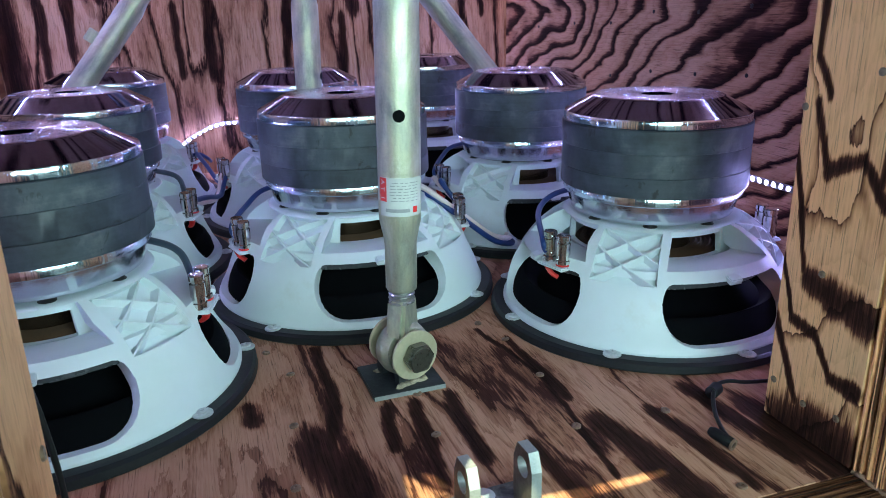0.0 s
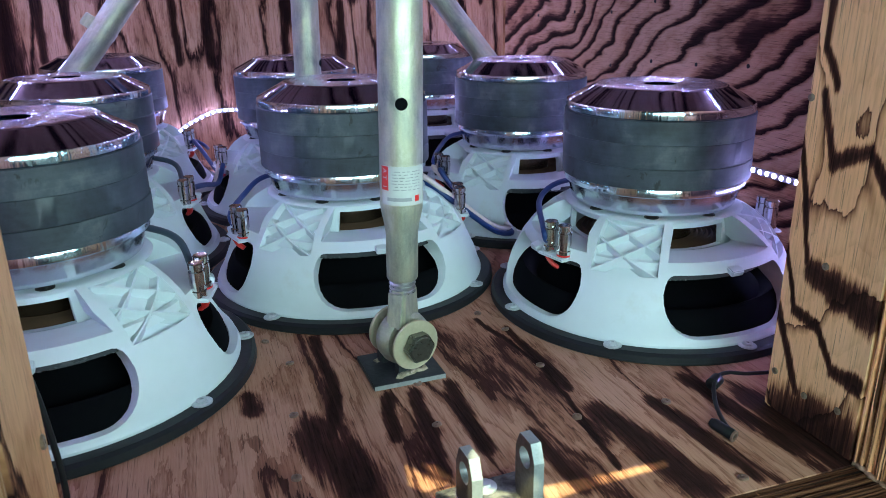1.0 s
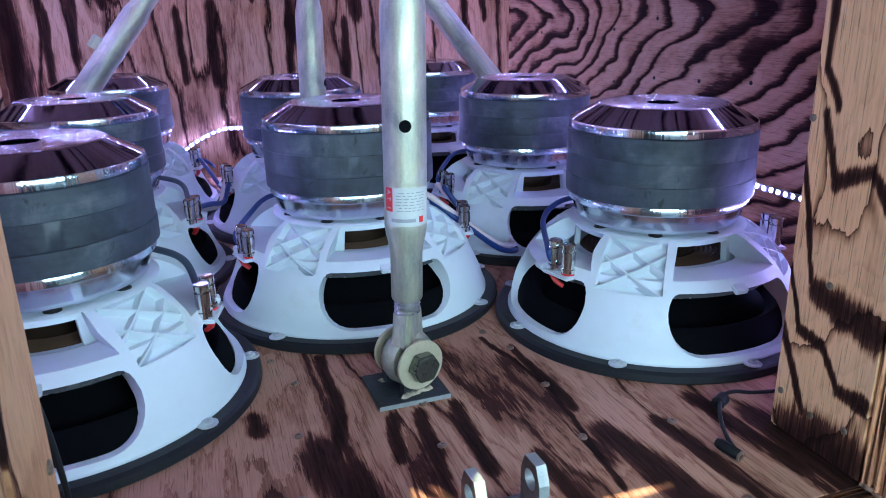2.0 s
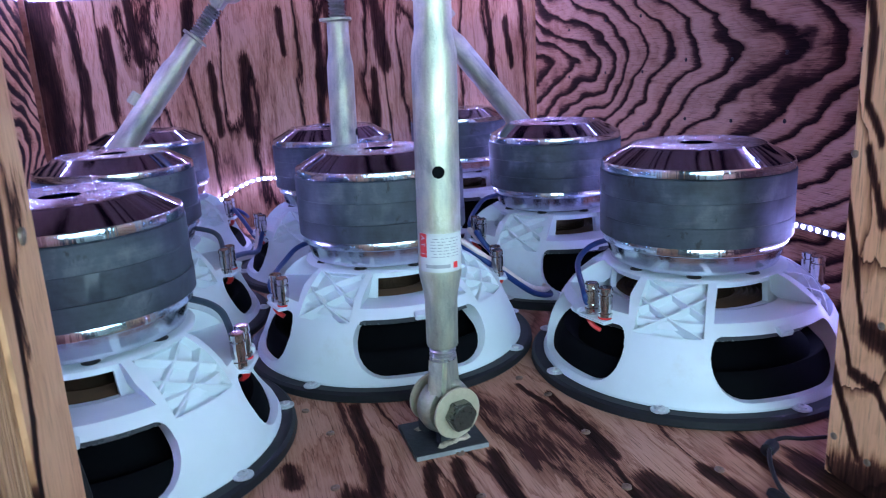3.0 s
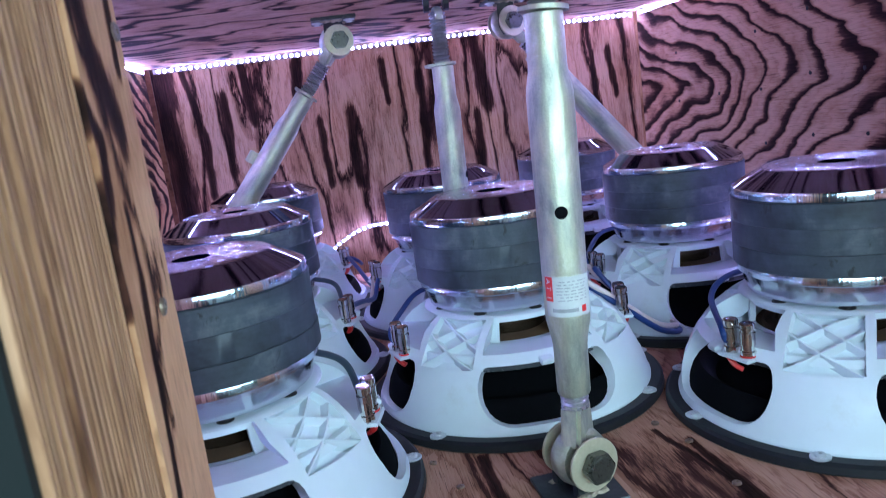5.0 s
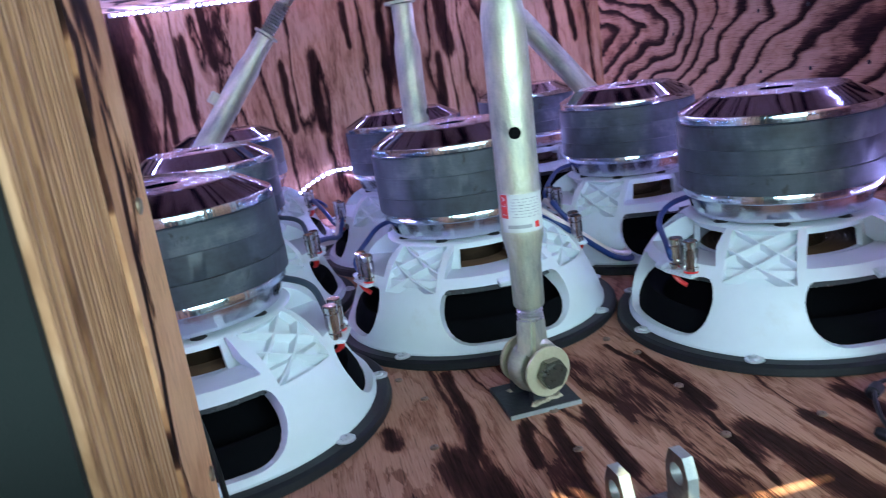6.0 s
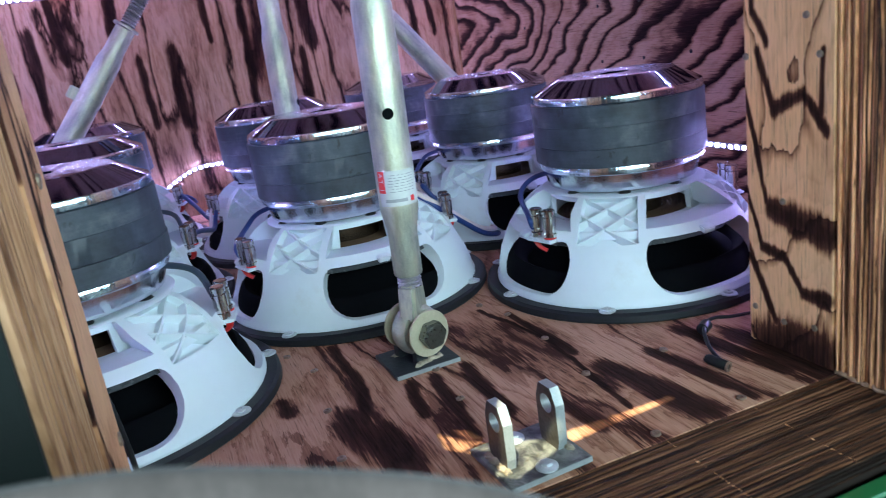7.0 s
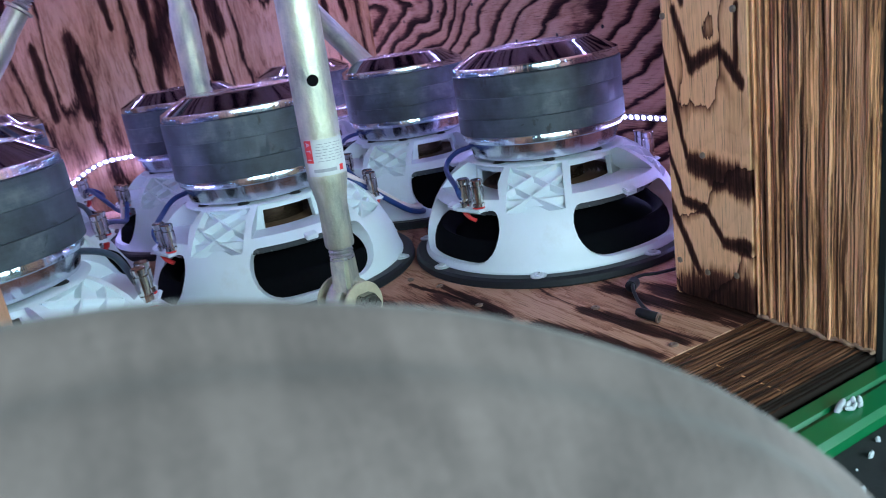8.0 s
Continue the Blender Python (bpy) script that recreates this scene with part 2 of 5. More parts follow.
def plain(name, col, rough=0.5, metal=0.0, vary=0.12, scale=30.0, bump=0.0, coat=0.0, stain=0.0, spec=0.5):
    """A paint, metal, rubber or plastic with slight variation at two scales."""
    m, nt, b = material(name)
    c = coords(nt)
    big, small = noise_node(nt, c, scale * 0.25, 3.0), noise_node(nt, c, scale * 4, 3.0)
    f = math_node(nt, "MULTIPLY_ADD", small, 0.35, math_node(nt, "MULTIPLY", big, 0.65))
    lo, hi = tuple(v * (1 - vary) for v in col), tuple(min(1.0, v * (1 + vary)) for v in col)
    out = ramp_node(nt, f, [(0.3, lo), (0.7, hi)])
    if stain:
        s = ramp_node(nt, noise_node(nt, c, scale * 0.6, 5.0, 0.7), [(0.60, 0.0), (0.75, stain)])
        out = mix_node(nt, s, out, (0.36, 0.29, 0.18))
    nt.links.new(out, b.inputs["Base Color"])
    nt.links.new(ramp_node(nt, f, [(0.3, max(0.03, rough - 0.06)), (0.7, rough + 0.06)]), b.inputs["Roughness"])
    b.inputs["Metallic"].default_value = metal
    b.inputs["Coat Weight"].default_value = coat
    b.inputs["Specular IOR Level"].default_value = spec
    if bump:
        bump_node(nt, b, small, bump, 0.001)
    return m


def galvanised(name):
    """Zinc-plated steel: yellowish passivation in patches, drawn streaks along the tube, dark grime and scuffs."""
    m, nt, b = material(name)
    c = coords(nt)
    patch = noise_node(nt, coords(nt, (1, 1, 0.45)), 26, 4.0, 0.62, 0.5)
    streak = noise_node(nt, coords(nt, (1, 1, 0.07), loc=(4, 2, 6)), 210, 3.0, 0.6)
    fine = noise_node(nt, c, 520, 2.0)
    f = math_node(nt, "MULTIPLY_ADD", streak, 0.20, math_node(nt, "MULTIPLY", patch, 0.85))
    f = math_node(nt, "MULTIPLY_ADD", fine, 0.10, f)
    out = ramp_node(nt, f, [(0.40, (0.26, 0.27, 0.24)), (0.52, (0.40, 0.405, 0.33)), (0.62, (0.49, 0.485, 0.36)), (0.74, (0.60, 0.60, 0.51))])
    grime = ramp_node(nt, noise_node(nt, coords(nt, (1, 1, 0.30), loc=(9, 1, 3)), 75, 5.0, 0.72, 0.6), [(0.62, 0.0), (0.74, 0.55)])
    out = mix_node(nt, grime, out, (0.20, 0.19, 0.16))
    nt.links.new(out, b.inputs["Base Color"])
    nt.links.new(ramp_node(nt, f, [(0.40, 0.56), (0.72, 0.42)]), b.inputs["Roughness"])
    b.inputs["Metallic"].default_value = 0.74
    dimple = noise_node(nt, c, 190, 3.0, 0.6)
    bump_node(nt, b, math_node(nt, "MULTIPLY_ADD", fine, 0.3, math_node(nt, "ADD", dimple, patch)), 0.55, 0.001)
    return m


def own_coords(nt, scale=(1, 1, 1), loc=(0, 0, 0)):
    """Object coordinates moved by a random amount for each object, so that copies differ."""
    info = nt.nodes.new("ShaderNodeObjectInfo")
    add = nt.nodes.new("ShaderNodeVectorMath")
    add.operation = "ADD"
    nt.links.new(coords(nt, scale, loc=loc), add.inputs[0])
    nt.links.new(math_node(nt, "MULTIPLY", info.outputs["Random"], 37.0), add.inputs[1])
    return add.outputs[0]


def smudged(name):
    """Black ferrite skin with dusty, finger-worn smudges, dark handling stains and chips."""
    m, nt, b = material(name)
    big = noise_node(nt, own_coords(nt), 13, 3.0, 0.55, 0.6)
    mid = noise_node(nt, own_coords(nt, (1, 1, 0.8), (2, 5, 1)), 42, 4.0, 0.62, 0.3)
    fine = noise_node(nt, own_coords(nt), 420, 2.0)
    rub = noise_node(nt, own_coords(nt, (0.35, 0.35, 5.0), (4, 4, 4)), 60, 3.0, 0.6)
    f = math_node(nt, "MULTIPLY_ADD", mid, 0.30, math_node(nt, "MULTIPLY", big, 0.62))
    f = math_node(nt, "MULTIPLY_ADD", fine, 0.06, math_node(nt, "MULTIPLY_ADD", rub, 0.10, f))
    out = ramp_node(nt, f, [(0.43, (0.022, 0.027, 0.035)), (0.52, (0.036, 0.044, 0.057)), (0.60, (0.054, 0.066, 0.081)), (0.70, (0.11, 0.122, 0.135))])
    stain = ramp_node(nt, noise_node(nt, own_coords(nt, (1, 1, 0.7), (7, 3, 9)), 30, 5.0, 0.68, 0.8), [(0.61, 0.0), (0.67, 0.80)])
    out = mix_node(nt, stain, out, (0.012, 0.013, 0.014))
    scuff = ramp_node(nt, noise_node(nt, own_coords(nt, (0.2, 0.2, 6.0), (1, 8, 2)), 90, 3.0, 0.7), [(0.72, 0.0), (0.80, 0.30)])
    out = mix_node(nt, scuff, out, (0.16, 0.17, 0.18))
    nt.links.new(out, b.inputs["Base Color"])
    nt.links.new(ramp_node(nt, f, [(0.4, 0.42), (0.7, 0.58)]), b.inputs["Roughness"])
    b.inputs["Specular IOR Level"].default_value = 0.42
    bump_node(nt, b, math_node(nt, "MULTIPLY_ADD", fine, 0.3, mid), 0.10, 0.001)
    return m


def machined(name, col, rough, flutes=0.0, rings=0.0, pitch=0.0013):
    """Turned and plated metal: flutes gives slight upright unevenness round the part, rings the tool marks round the axis."""
    m, nt, b = material(name)
    big = noise_node(nt, own_coords(nt), 16, 4.0, 0.6)
    haze = noise_node(nt, own_coords(nt, loc=(3, 1, 7)), 70, 4.0, 0.66, 0.4)
    lo, hi = tuple(v * 0.90 for v in col), tuple(min(1.0, v * 1.06) for v in col)
    nt.links.new(ramp_node(nt, big, [(0.35, lo), (0.65, hi)]), b.inputs["Base Color"])
    nt.links.new(ramp_node(nt, haze, [(0.35, rough), (0.62, rough * 1.5), (0.76, rough * 2.6)]), b.inputs["Roughness"])
    b.inputs["Metallic"].default_value = 1.0
    if flutes:
        bump_node(nt, b, noise_node(nt, own_coords(nt, (1, 1, 0.02)), 190, 2.0, 0.55), flutes, 0.0007)
    if rings:
        sep = nt.nodes.new("ShaderNodeSeparateXYZ")
        nt.links.new(coords(nt), sep.inputs[0])
        r2 = math_node(nt, "MULTIPLY_ADD", sep.outputs[0], sep.outputs[0], math_node(nt, "MULTIPLY", sep.outputs[1], sep.outputs[1]))
        wave = math_node(nt, "SINE", math_node(nt, "MULTIPLY", math_node(nt, "SQRT", r2), 2 * math.pi / pitch))
        bump_node(nt, b, math_node(nt, "MULTIPLY_ADD", big, 0.6, wave), rings, 0.0002)
    return m


def scorched_plate(name):
    """Bare steel with black mill scale, weld smoke and rusty spots."""
    m, nt, b = material(name)
    scale = noise_node(nt, coords(nt), 55, 5.0, 0.68, 0.5)
    spot = noise_node(nt, coords(nt, loc=(4, 7, 1)), 170, 4.0, 0.66)
    out = ramp_node(nt, scale, [(0.40, (0.032, 0.032, 0.033)), (0.48, (0.095, 0.093, 0.090)), (0.60, (0.21, 0.205, 0.195))])
    out = mix_node(nt, ramp_node(nt, spot, [(0.60, 0.0), (0.70, 0.7)]), out, (0.10, 0.055, 0.028))
    nt.links.new(out, b.inputs["Base Color"])
    nt.links.new(ramp_node(nt, scale, [(0.44, 0.36), (0.60, 0.58)]), b.inputs["Roughness"])
    b.inputs["Metallic"].default_value = 0.15
    bump_node(nt, b, spot, 0.35, 0.001)
    return m


def woven(name, col):
    """Cloth: a fine weave, ribs across the seat and blotchy wear."""
    m, nt, b = material(name)
    blot = noise_node(nt, coords(nt), 16, 5.0, 0.65, 0.4)
    rib = noise_node(nt, coords(nt, (1.0, 0.15, 0.15)), 190, 3.0, 0.6)
    weave = noise_node(nt, coords(nt), 700, 2.0, 0.5)
    f = math_node(nt, "MULTIPLY_ADD", rib, 0.20, math_node(nt, "MULTIPLY", blot, 0.68))
    f = math_node(nt, "MULTIPLY_ADD", weave, 0.12, f)
    nt.links.new(ramp_node(nt, f, [(0.38, tuple(v * 0.58 for v in col)), (0.52, col), (0.66, tuple(v * 1.42 for v in col))]), b.inputs["Base Color"])
    b.inputs["Roughness"].default_value = 0.92
    b.inputs["Sheen Weight"].default_value = 0.25
    b.inputs["Specular IOR Level"].default_value = 0.2
    bump_node(nt, b, math_node(nt, "MULTIPLY_ADD", weave, 0.5, rib), 0.35, 0.001)
    return m


def glow(name, col, strength):
    m, nt, b = material(name)
    b.inputs["Base Color"].default_value = (0.8, 0.8, 0.8, 1)
    b.inputs["Emission Color"].default_value = (*col, 1)
    b.inputs["Emission Strength"].default_value = strength
    return m


FLOOR_MARKS = ((-0.402, -0.114, -0.474, -0.089, 0.026), (-0.195, -0.082, -0.331, -0.081, 0.008), (-0.331, -0.081, -0.399, -0.098, 0.009), (-0.354, -0.034, -0.418, -0.045, 0.008), (-0.353, -0.007, -0.481, -0.020, 0.008),
               (-0.349, 0.033, -0.463, 0.025, 0.008), (-0.305, -0.164, -0.328, -0.165, 0.009), (-0.210, 0.114, -0.343, 0.137, 0.004), (-0.343, 0.137, -0.523, 0.119, 0.004), (-0.246, 0.140, -0.390, 0.140, 0.007),
               (-0.461, 0.151, -0.562, 0.168, 0.020), (-0.424, 0.264, -0.547, 0.280, 0.012), (-0.478, 0.302, -0.583, 0.303, 0.023), (-0.449, 0.207, -0.568, 0.220, 0.010), (-0.462, 0.075, -0.532, 0.077, 0.010))
BACK_MARKS = ((0.626, -0.560, 0.484, -0.567, 0.026), (0.484, -0.567, 0.181, -0.560, 0.030), (0.554, -0.514, 0.395, -0.487, 0.008), (0.395, -0.487, 0.254, -0.491, 0.009), (0.479, -0.432, 0.302, -0.435, 0.010),
              (0.551, -0.378, 0.414, -0.369, 0.008), (0.536, -0.248, 0.473, -0.253, 0.013), (0.394, -0.212, 0.247, -0.204, 0.010), (0.403, -0.136, 0.242, -0.140, 0.013), (0.517, -0.044, 0.425, -0.036, 0.007),
              (0.475, 0.046, 0.257, 0.041, 0.010), (0.577, 0.187, 0.387, 0.209, 0.016), (0.354, 0.181, 0.205, 0.179, 0.013), (0.558, 0.488, 0.359, 0.500, 0.007), (0.473, 0.535, 0.371, 0.553, 0.009))
POST_MARKS = ((0.296, -0.501, 0.243, -0.520, 0.006), (0.243, -0.520, 0.258, -0.553, 0.007), (0.258, -0.553, 0.227, -0.578, 0.006), (0.276, -0.479, 0.203, -0.498, 0.004), (0.203, -0.498, 0.155, -0.509, 0.005),
              (0.148, -0.514, 0.141, -0.540, 0.010), (0.141, -0.540, 0.132, -0.583, 0.013), (0.180, -0.477, 0.107, -0.504, 0.004), (0.107, -0.504, 0.102, -0.531, 0.005), (0.102, -0.531, 0.070, -0.554, 0.005),
              (0.070, -0.554, 0.070, -0.581, 0.006), (0.119, -0.476, 0.033, -0.520, 0.006), (0.294, -0.573, 0.241, -0.572, 0.004), (0.004, -0.506, 0.012, -0.575, 0.024), (0.411, -0.491, 0.386, -0.496, 0.005),
              (0.386, -0.496, 0.334, -0.495, 0.006), (0.334, -0.495, 0.305, -0.512, 0.006), (0.470, -0.500, 0.440, -0.560, 0.008))
WEST_POST_MARKS = ((0.351, -0.588, 0.313, -0.586, 0.004), (0.355, -0.559, 0.321, -0.560, 0.004), (0.321, -0.560, 0.283, -0.563, 0.004), (0.283, -0.563, 0.220, -0.571, 0.004), (0.220, -0.571, 0.168, -0.583, 0.004), (0.209, -0.571, 0.166, -0.585, 0.005), (0.416, -0.588, 0.390, -0.575, 0.005), (0.390, -0.575, 0.351, -0.584, 0.005), (0.502, -0.578, 0.432, -0.562, 0.011), (0.432, -0.562, 0.399, -0.540, 0.011), (0.469, -0.513, 0.433, -0.519, 0.006))
PLY_FLOOR = burnt_plywood("burnt_plywood_floor", 1, 0, 1.63, 11.0, 5.0, (1.9, 6.0), 0.12, 0.55, None, (0.80, 0.70, 0.86), 0.40, 0.08, 0.32, 0.36, True, FLOOR_MARKS, 0.012, 0.86)
PLY_BACK = burnt_plywood("burnt_plywood_back", 2, 0, 2.3, 11.0, 4.5, (1.3, 5.5), 0.11, 0.55, None, (0.98, 0.97, 1.16), 0.40, 0.10, 0.16, 0.12, True, BACK_MARKS)
PLY_EAST = burnt_plywood("burnt_plywood_east", 1, 2, 3.7, 10.5, 5.4, (2.4, 4.0), 0.20, 0.55, (0.366, 2.2), (1.00, 1.00, 1.22), 0.36, 0.05, 0.08, 0.09, True)
PLY_WEST = burnt_plywood("burnt_plywood_west", 1, 2, 5.1, 10.5, 4.2, (2.4, 4.5), 0.42, 0.55, (0.25, -2.4), (0.96, 0.94, 0.96), 0.5, 0.06, 0.12, 0.05)
PLY_CEIL = burnt_plywood("burnt_plywood_ceiling", 0, 1, 6.4, 0.8, 13.0, (2.3, 2.7), 0.22, 0.55, None, (1.08, 1.05, 1.36), 0.34, 0.05, 0.12, 0.09)
# post tone raised above real pale ply, to make up for weak grazing light
PLY_POST = burnt_plywood("burnt_plywood_post", 2, 1, 9.4, 6.5, 2.6, (4.5, 9.0), 0.006, 0.5, (-0.52, 1.7), (1.56, 1.46, 1.40), 0.18, 0.022, 0.05, 0.06, True, POST_MARKS, 0.004, 1.10)
PLY_POST_L = burnt_plywood("burnt_plywood_post_pale", 2, 1, 12.6, 11.0, 3.2, (3.6, 8.0), 0.05, 0.55, None, (1.28, 1.15, 1.12), 0.30, 0.12, 0.06, 0.08, True, WEST_POST_MARKS)
# one plywood in lit and dimmed tones: lighting of each side in its colour
EDGE_LIT = laminated_edge("plywood_edge_lit", 1, 2, (1.80, 1.46, 1.33), 0.60)
EDGE_DIM = laminated_edge("plywood_edge_dimmed", 1, 0, (0.27, 0.165, 0.148), 0.5, 0.02)
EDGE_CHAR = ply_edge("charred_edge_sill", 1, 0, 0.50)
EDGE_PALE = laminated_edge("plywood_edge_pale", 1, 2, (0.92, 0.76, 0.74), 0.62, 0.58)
GLUE = plain("splintered_glue", (0.34, 0.20, 0.13), 0.7, 0, 0.5, 300, 0.6)
WHITE = plain("white_cast_paint", (0.615, 0.67, 0.705), 0.48, 0, 0.04, 20, 0.05, 0.08, 0.24)
RUBBER = plain("black_gasket_rubber", (0.012, 0.013, 0.016), 0.5, 0, 0.4, 40, 0.2, 0, 0, 0.3)
BOOT = smudged("dusty_magnet_boot")
BRUSHED = machined("brushed_chrome", (0.56, 0.59, 0.66), 0.15, 0.0, 0.30)
# same plating as the rims; dark bluish base imitates a dimmer reflection
CHROME_DIMMED = machined("reflection_dimmed_chrome", (0.23, 0.265, 0.36), 0.06)
# brighter copy of that plating, so the rims look more strongly lit
CHROME_BRIGHT = machined("fluted_bright_chrome", (0.76, 0.84, 0.94), 0.13, 0.9)
GREY_PLATE = plain("grey_spacer", (0.20, 0.21, 0.23), 0.5, 0.2, 0.1, 40)
ALU = machined("turned_aluminium", (0.60, 0.63, 0.69), 0.13, 0.30)
SURROUND = plain("grey_surround_ring", (0.055, 0.060, 0.068), 0.26, 0, 0.3, 60, 0.1)
POST_CHROME = plain("nickel_plated_post", (0.66, 0.65, 0.63), 0.14, 1.0, 0.08, 40)
GALV = galvanised("galvanised_steel")
ZINC = plain("yellow_zinc_washer", (0.50, 0.445, 0.315), 0.40, 0.4, 0.18, 60, 0.1)
BOLT_STEEL = plain("dark_bolt_steel", (0.115, 0.115, 0.100), 0.30, 0.8, 0.4, 90, 0.3)
FRONT_PLATE = scorched_plate("scaled_steel_plate")
DARK_PLATE = plain("blackened_plate", (0.030, 0.028, 0.028), 0.45, 0.5, 0.5, 60, 0.25)
PLATE = plain("scaled_welded_plate", (0.040, 0.044, 0.048), 0.42, 0.4, 0.7, 60, 0.3)
TAB_STEEL = plain("mill_steel_tab", (0.125, 0.108, 0.092), 0.40, 0.6, 0.8, 60, 0.3)
CUT_STEEL = plain("sheared_steel_edge", (0.30, 0.31, 0.31), 0.45, 0.3, 0.25, 120, 0.2)
WELD = plain("weld_bead", (0.33, 0.27, 0.20), 0.50, 0.4, 0.7, 200, 0.8)
BURNT_SCREW = plain("burnt_wood_screw", (0.26, 0.20, 0.145), 0.40, 0.7, 0.5, 200, 0.3)
SCREW = plain("gold_wood_screw", (0.20, 0.125, 0.095), 0.42, 0.45, 0.5, 200, 0.3)
ZINC_HEAD = plain("bright_zinc_head", (0.56, 0.58, 0.61), 0.34, 0.5, 0.2, 120, 0.2)
CONE = plain("black_paper_cone", (0.003, 0.0033, 0.0042), 0.8, 0, 0.3, 40, 0.1, 0, 0, 0.03)
SPIDER = plain("amber_spider_cloth", (0.075, 0.038, 0.018), 0.7, 0, 0.35, 120, 0.4)
COIL = plain("bronze_coil_former", (0.16, 0.105, 0.070), 0.22, 0.85, 0.35, 60)
THREAD = plain("oily_thread", (0.34, 0.34, 0.33), 0.30, 0.8, 0.35, 120, 0.1)
BLACK = plain("black_plastic", (0.008, 0.008, 0.009), 0.45, 0, 0.3, 60, 0, 0, 0, 0.3)
SLATE = plain("slate_wire_jacket", (0.045, 0.060, 0.085), 0.36, 0, 0.15, 60)
BLUE = plain("blue_wire_jacket", (0.010, 0.034, 0.15), 0.45, 0, 0.15, 60)
PALE_WIRE = plain("pale_wire_jacket", (0.62, 0.52, 0.50), 0.35, 0, 0.15, 60)
RED = plain("red_plastic", (0.55, 0.02, 0.02), 0.4, 0, 0.1, 60)
LABEL = plain("white_paper_label", (0.45, 0.46, 0.44), 0.5, 0, 0.12, 60)
INK = plain("printed_ink", (0.24, 0.24, 0.25), 0.6, 0, 0.2, 60)
GREEN = plain("green_body_paint", (0.006, 0.105, 0.032), 0.30, 0, 0.12, 14, 0.0, 0.5)
DARK_TRIM = plain("dark_carpet_trim", (0.0045, 0.0075, 0.0065), 0.9, 0, 0.3, 200, 0.5)
MAT_RUBBER = plain("dirty_rubber_mat", (0.010, 0.011, 0.012), 0.8, 0, 0.5, 60, 0.5)
SHARD = plain("plastic_crumbs", (0.42, 0.44, 0.46), 0.35, 0, 0.3, 80)
SEAT = woven("grey_seat_cloth", (0.110, 0.083, 0.076))
STRIP = plain("white_led_tape", (0.16, 0.155, 0.17), 0.5, 0, 0.05, 60)
LED = glow("led_diode", (0.40, 0.36, 1.0), LED_W)


# ---------------------------------------------------------------- mesh helpers
def finish(name, bm, mat, parent=None, label="", smooth=None):
    me = bpy.data.meshes.new(name)
    bm.normal_update()
    bm.to_mesh(me)
    bm.free()
    me.materials.append(mat)
    if smooth:
        me.polygons.foreach_set("use_smooth", [True] * len(me.polygons))
        me.set_sharp_from_angle(angle=radians(smooth))
    ob = new(name, me)
    ob.parent = parent
    if label:
        tagged(ob, label)
    return ob


def part(name, bm, mat, parent, label="", smooth=None):
    return finish(name, bm, mat, parent, label, smooth)


def piece(name, data, parent, m, label=""):
    ob = new(name, data)
    ob.parent, ob.matrix_basis = parent, m
    if label:
        tagged(ob, label)
    return ob


def thing(name, label, category, group="", kind=""):
    return tagged(new(name), label, category, group, kind)


def lathe(prof, n=64, closed=False, start=0.0):
    bm = bmesh.new()
    rings = [[bm.verts.new((r * math.cos(start + 2 * math.pi * k / n), r * math.sin(start + 2 * math.pi * k / n), z)) for k in range(n)] for r, z in prof]
    pairs = list(zip(rings, rings[1:])) + ([(rings[-1], rings[0])] if closed else [])
    for a, b in pairs:
        for k in range(n):
            bm.faces.new((a[k], a[(k + 1) % n], b[(k + 1) % n], b[k]))
    if not closed:
        bm.faces.new(list(reversed(rings[0])))
        bm.faces.new(rings[-1])
    bmesh.ops.recalc_face_normals(bm, faces=bm.faces)
    return bm


def arc_band(prof, a0, a1, n=24):
    """A closed profile (r, z) swept round the axis from a0 to a1 degrees."""
    bm = bmesh.new()
    rings = [[bm.verts.new((r * math.cos(a), r * math.sin(a), z)) for r, z in prof] for a in (radians(a0 + (a1 - a0) * k / n) for k in range(n + 1))]
    m = len(prof)
    for a, b in zip(rings, rings[1:]):
        for k in range(m):
            bm.faces.new((a[k], a[(k + 1) % m], b[(k + 1) % m], b[k]))
    bm.faces.new(rings[0])
    bm.faces.new(list(reversed(rings[-1])))
    bmesh.ops.recalc_face_normals(bm, faces=bm.faces)
    return bm


def add_box(bm, p, q, bevel=0.0, m=None):
    r = bmesh.ops.create_cube(bm, size=1, matrix=Matrix.LocRotScale([(a + b) / 2 for a, b in zip(p, q)], None, [abs(b - a) for a, b in zip(p, q)]))
    vs = r["verts"]
    if bevel:
        es = list({e for v in vs for e in v.link_edges})
        out = bmesh.ops.bevel(bm, geom=es, offset=bevel, segments=2, affect="EDGES")
        vs = list({v for f in out["faces"] for v in f.verts} | {v for v in vs if v.is_valid})
    if m is not None:
        bmesh.ops.transform(bm, matrix=m, verts=[v for v in vs if v.is_valid])
    return bm


def box(p, q, bevel=0.0, m=None):
    return add_box(bmesh.new(), p, q, bevel, m)


def prism(outline, z0, z1, m=None, bevel=0.0):
    """A plate of the given outline (x, y), from z0 to z1."""
    bm = bmesh.new()
    a, b = [bm.verts.new((x, y, z0)) for x, y in outline], [bm.verts.new((x, y, z1)) for x, y in outline]
    n = len(outline)
    bm.faces.new(list(reversed(a)))
    bm.faces.new(b)
    for k in range(n):
        bm.faces.new((a[k], a[(k + 1) % n], b[(k + 1) % n], b[k]))
    bmesh.ops.recalc_face_normals(bm, faces=bm.faces)
    if bevel:
        bmesh.ops.bevel(bm, geom=[e for e in bm.edges if e.calc_face_angle(0) > 0.9], offset=bevel, segments=2, affect="EDGES")
    if m is not None:
        bm.transform(m)
    return bm


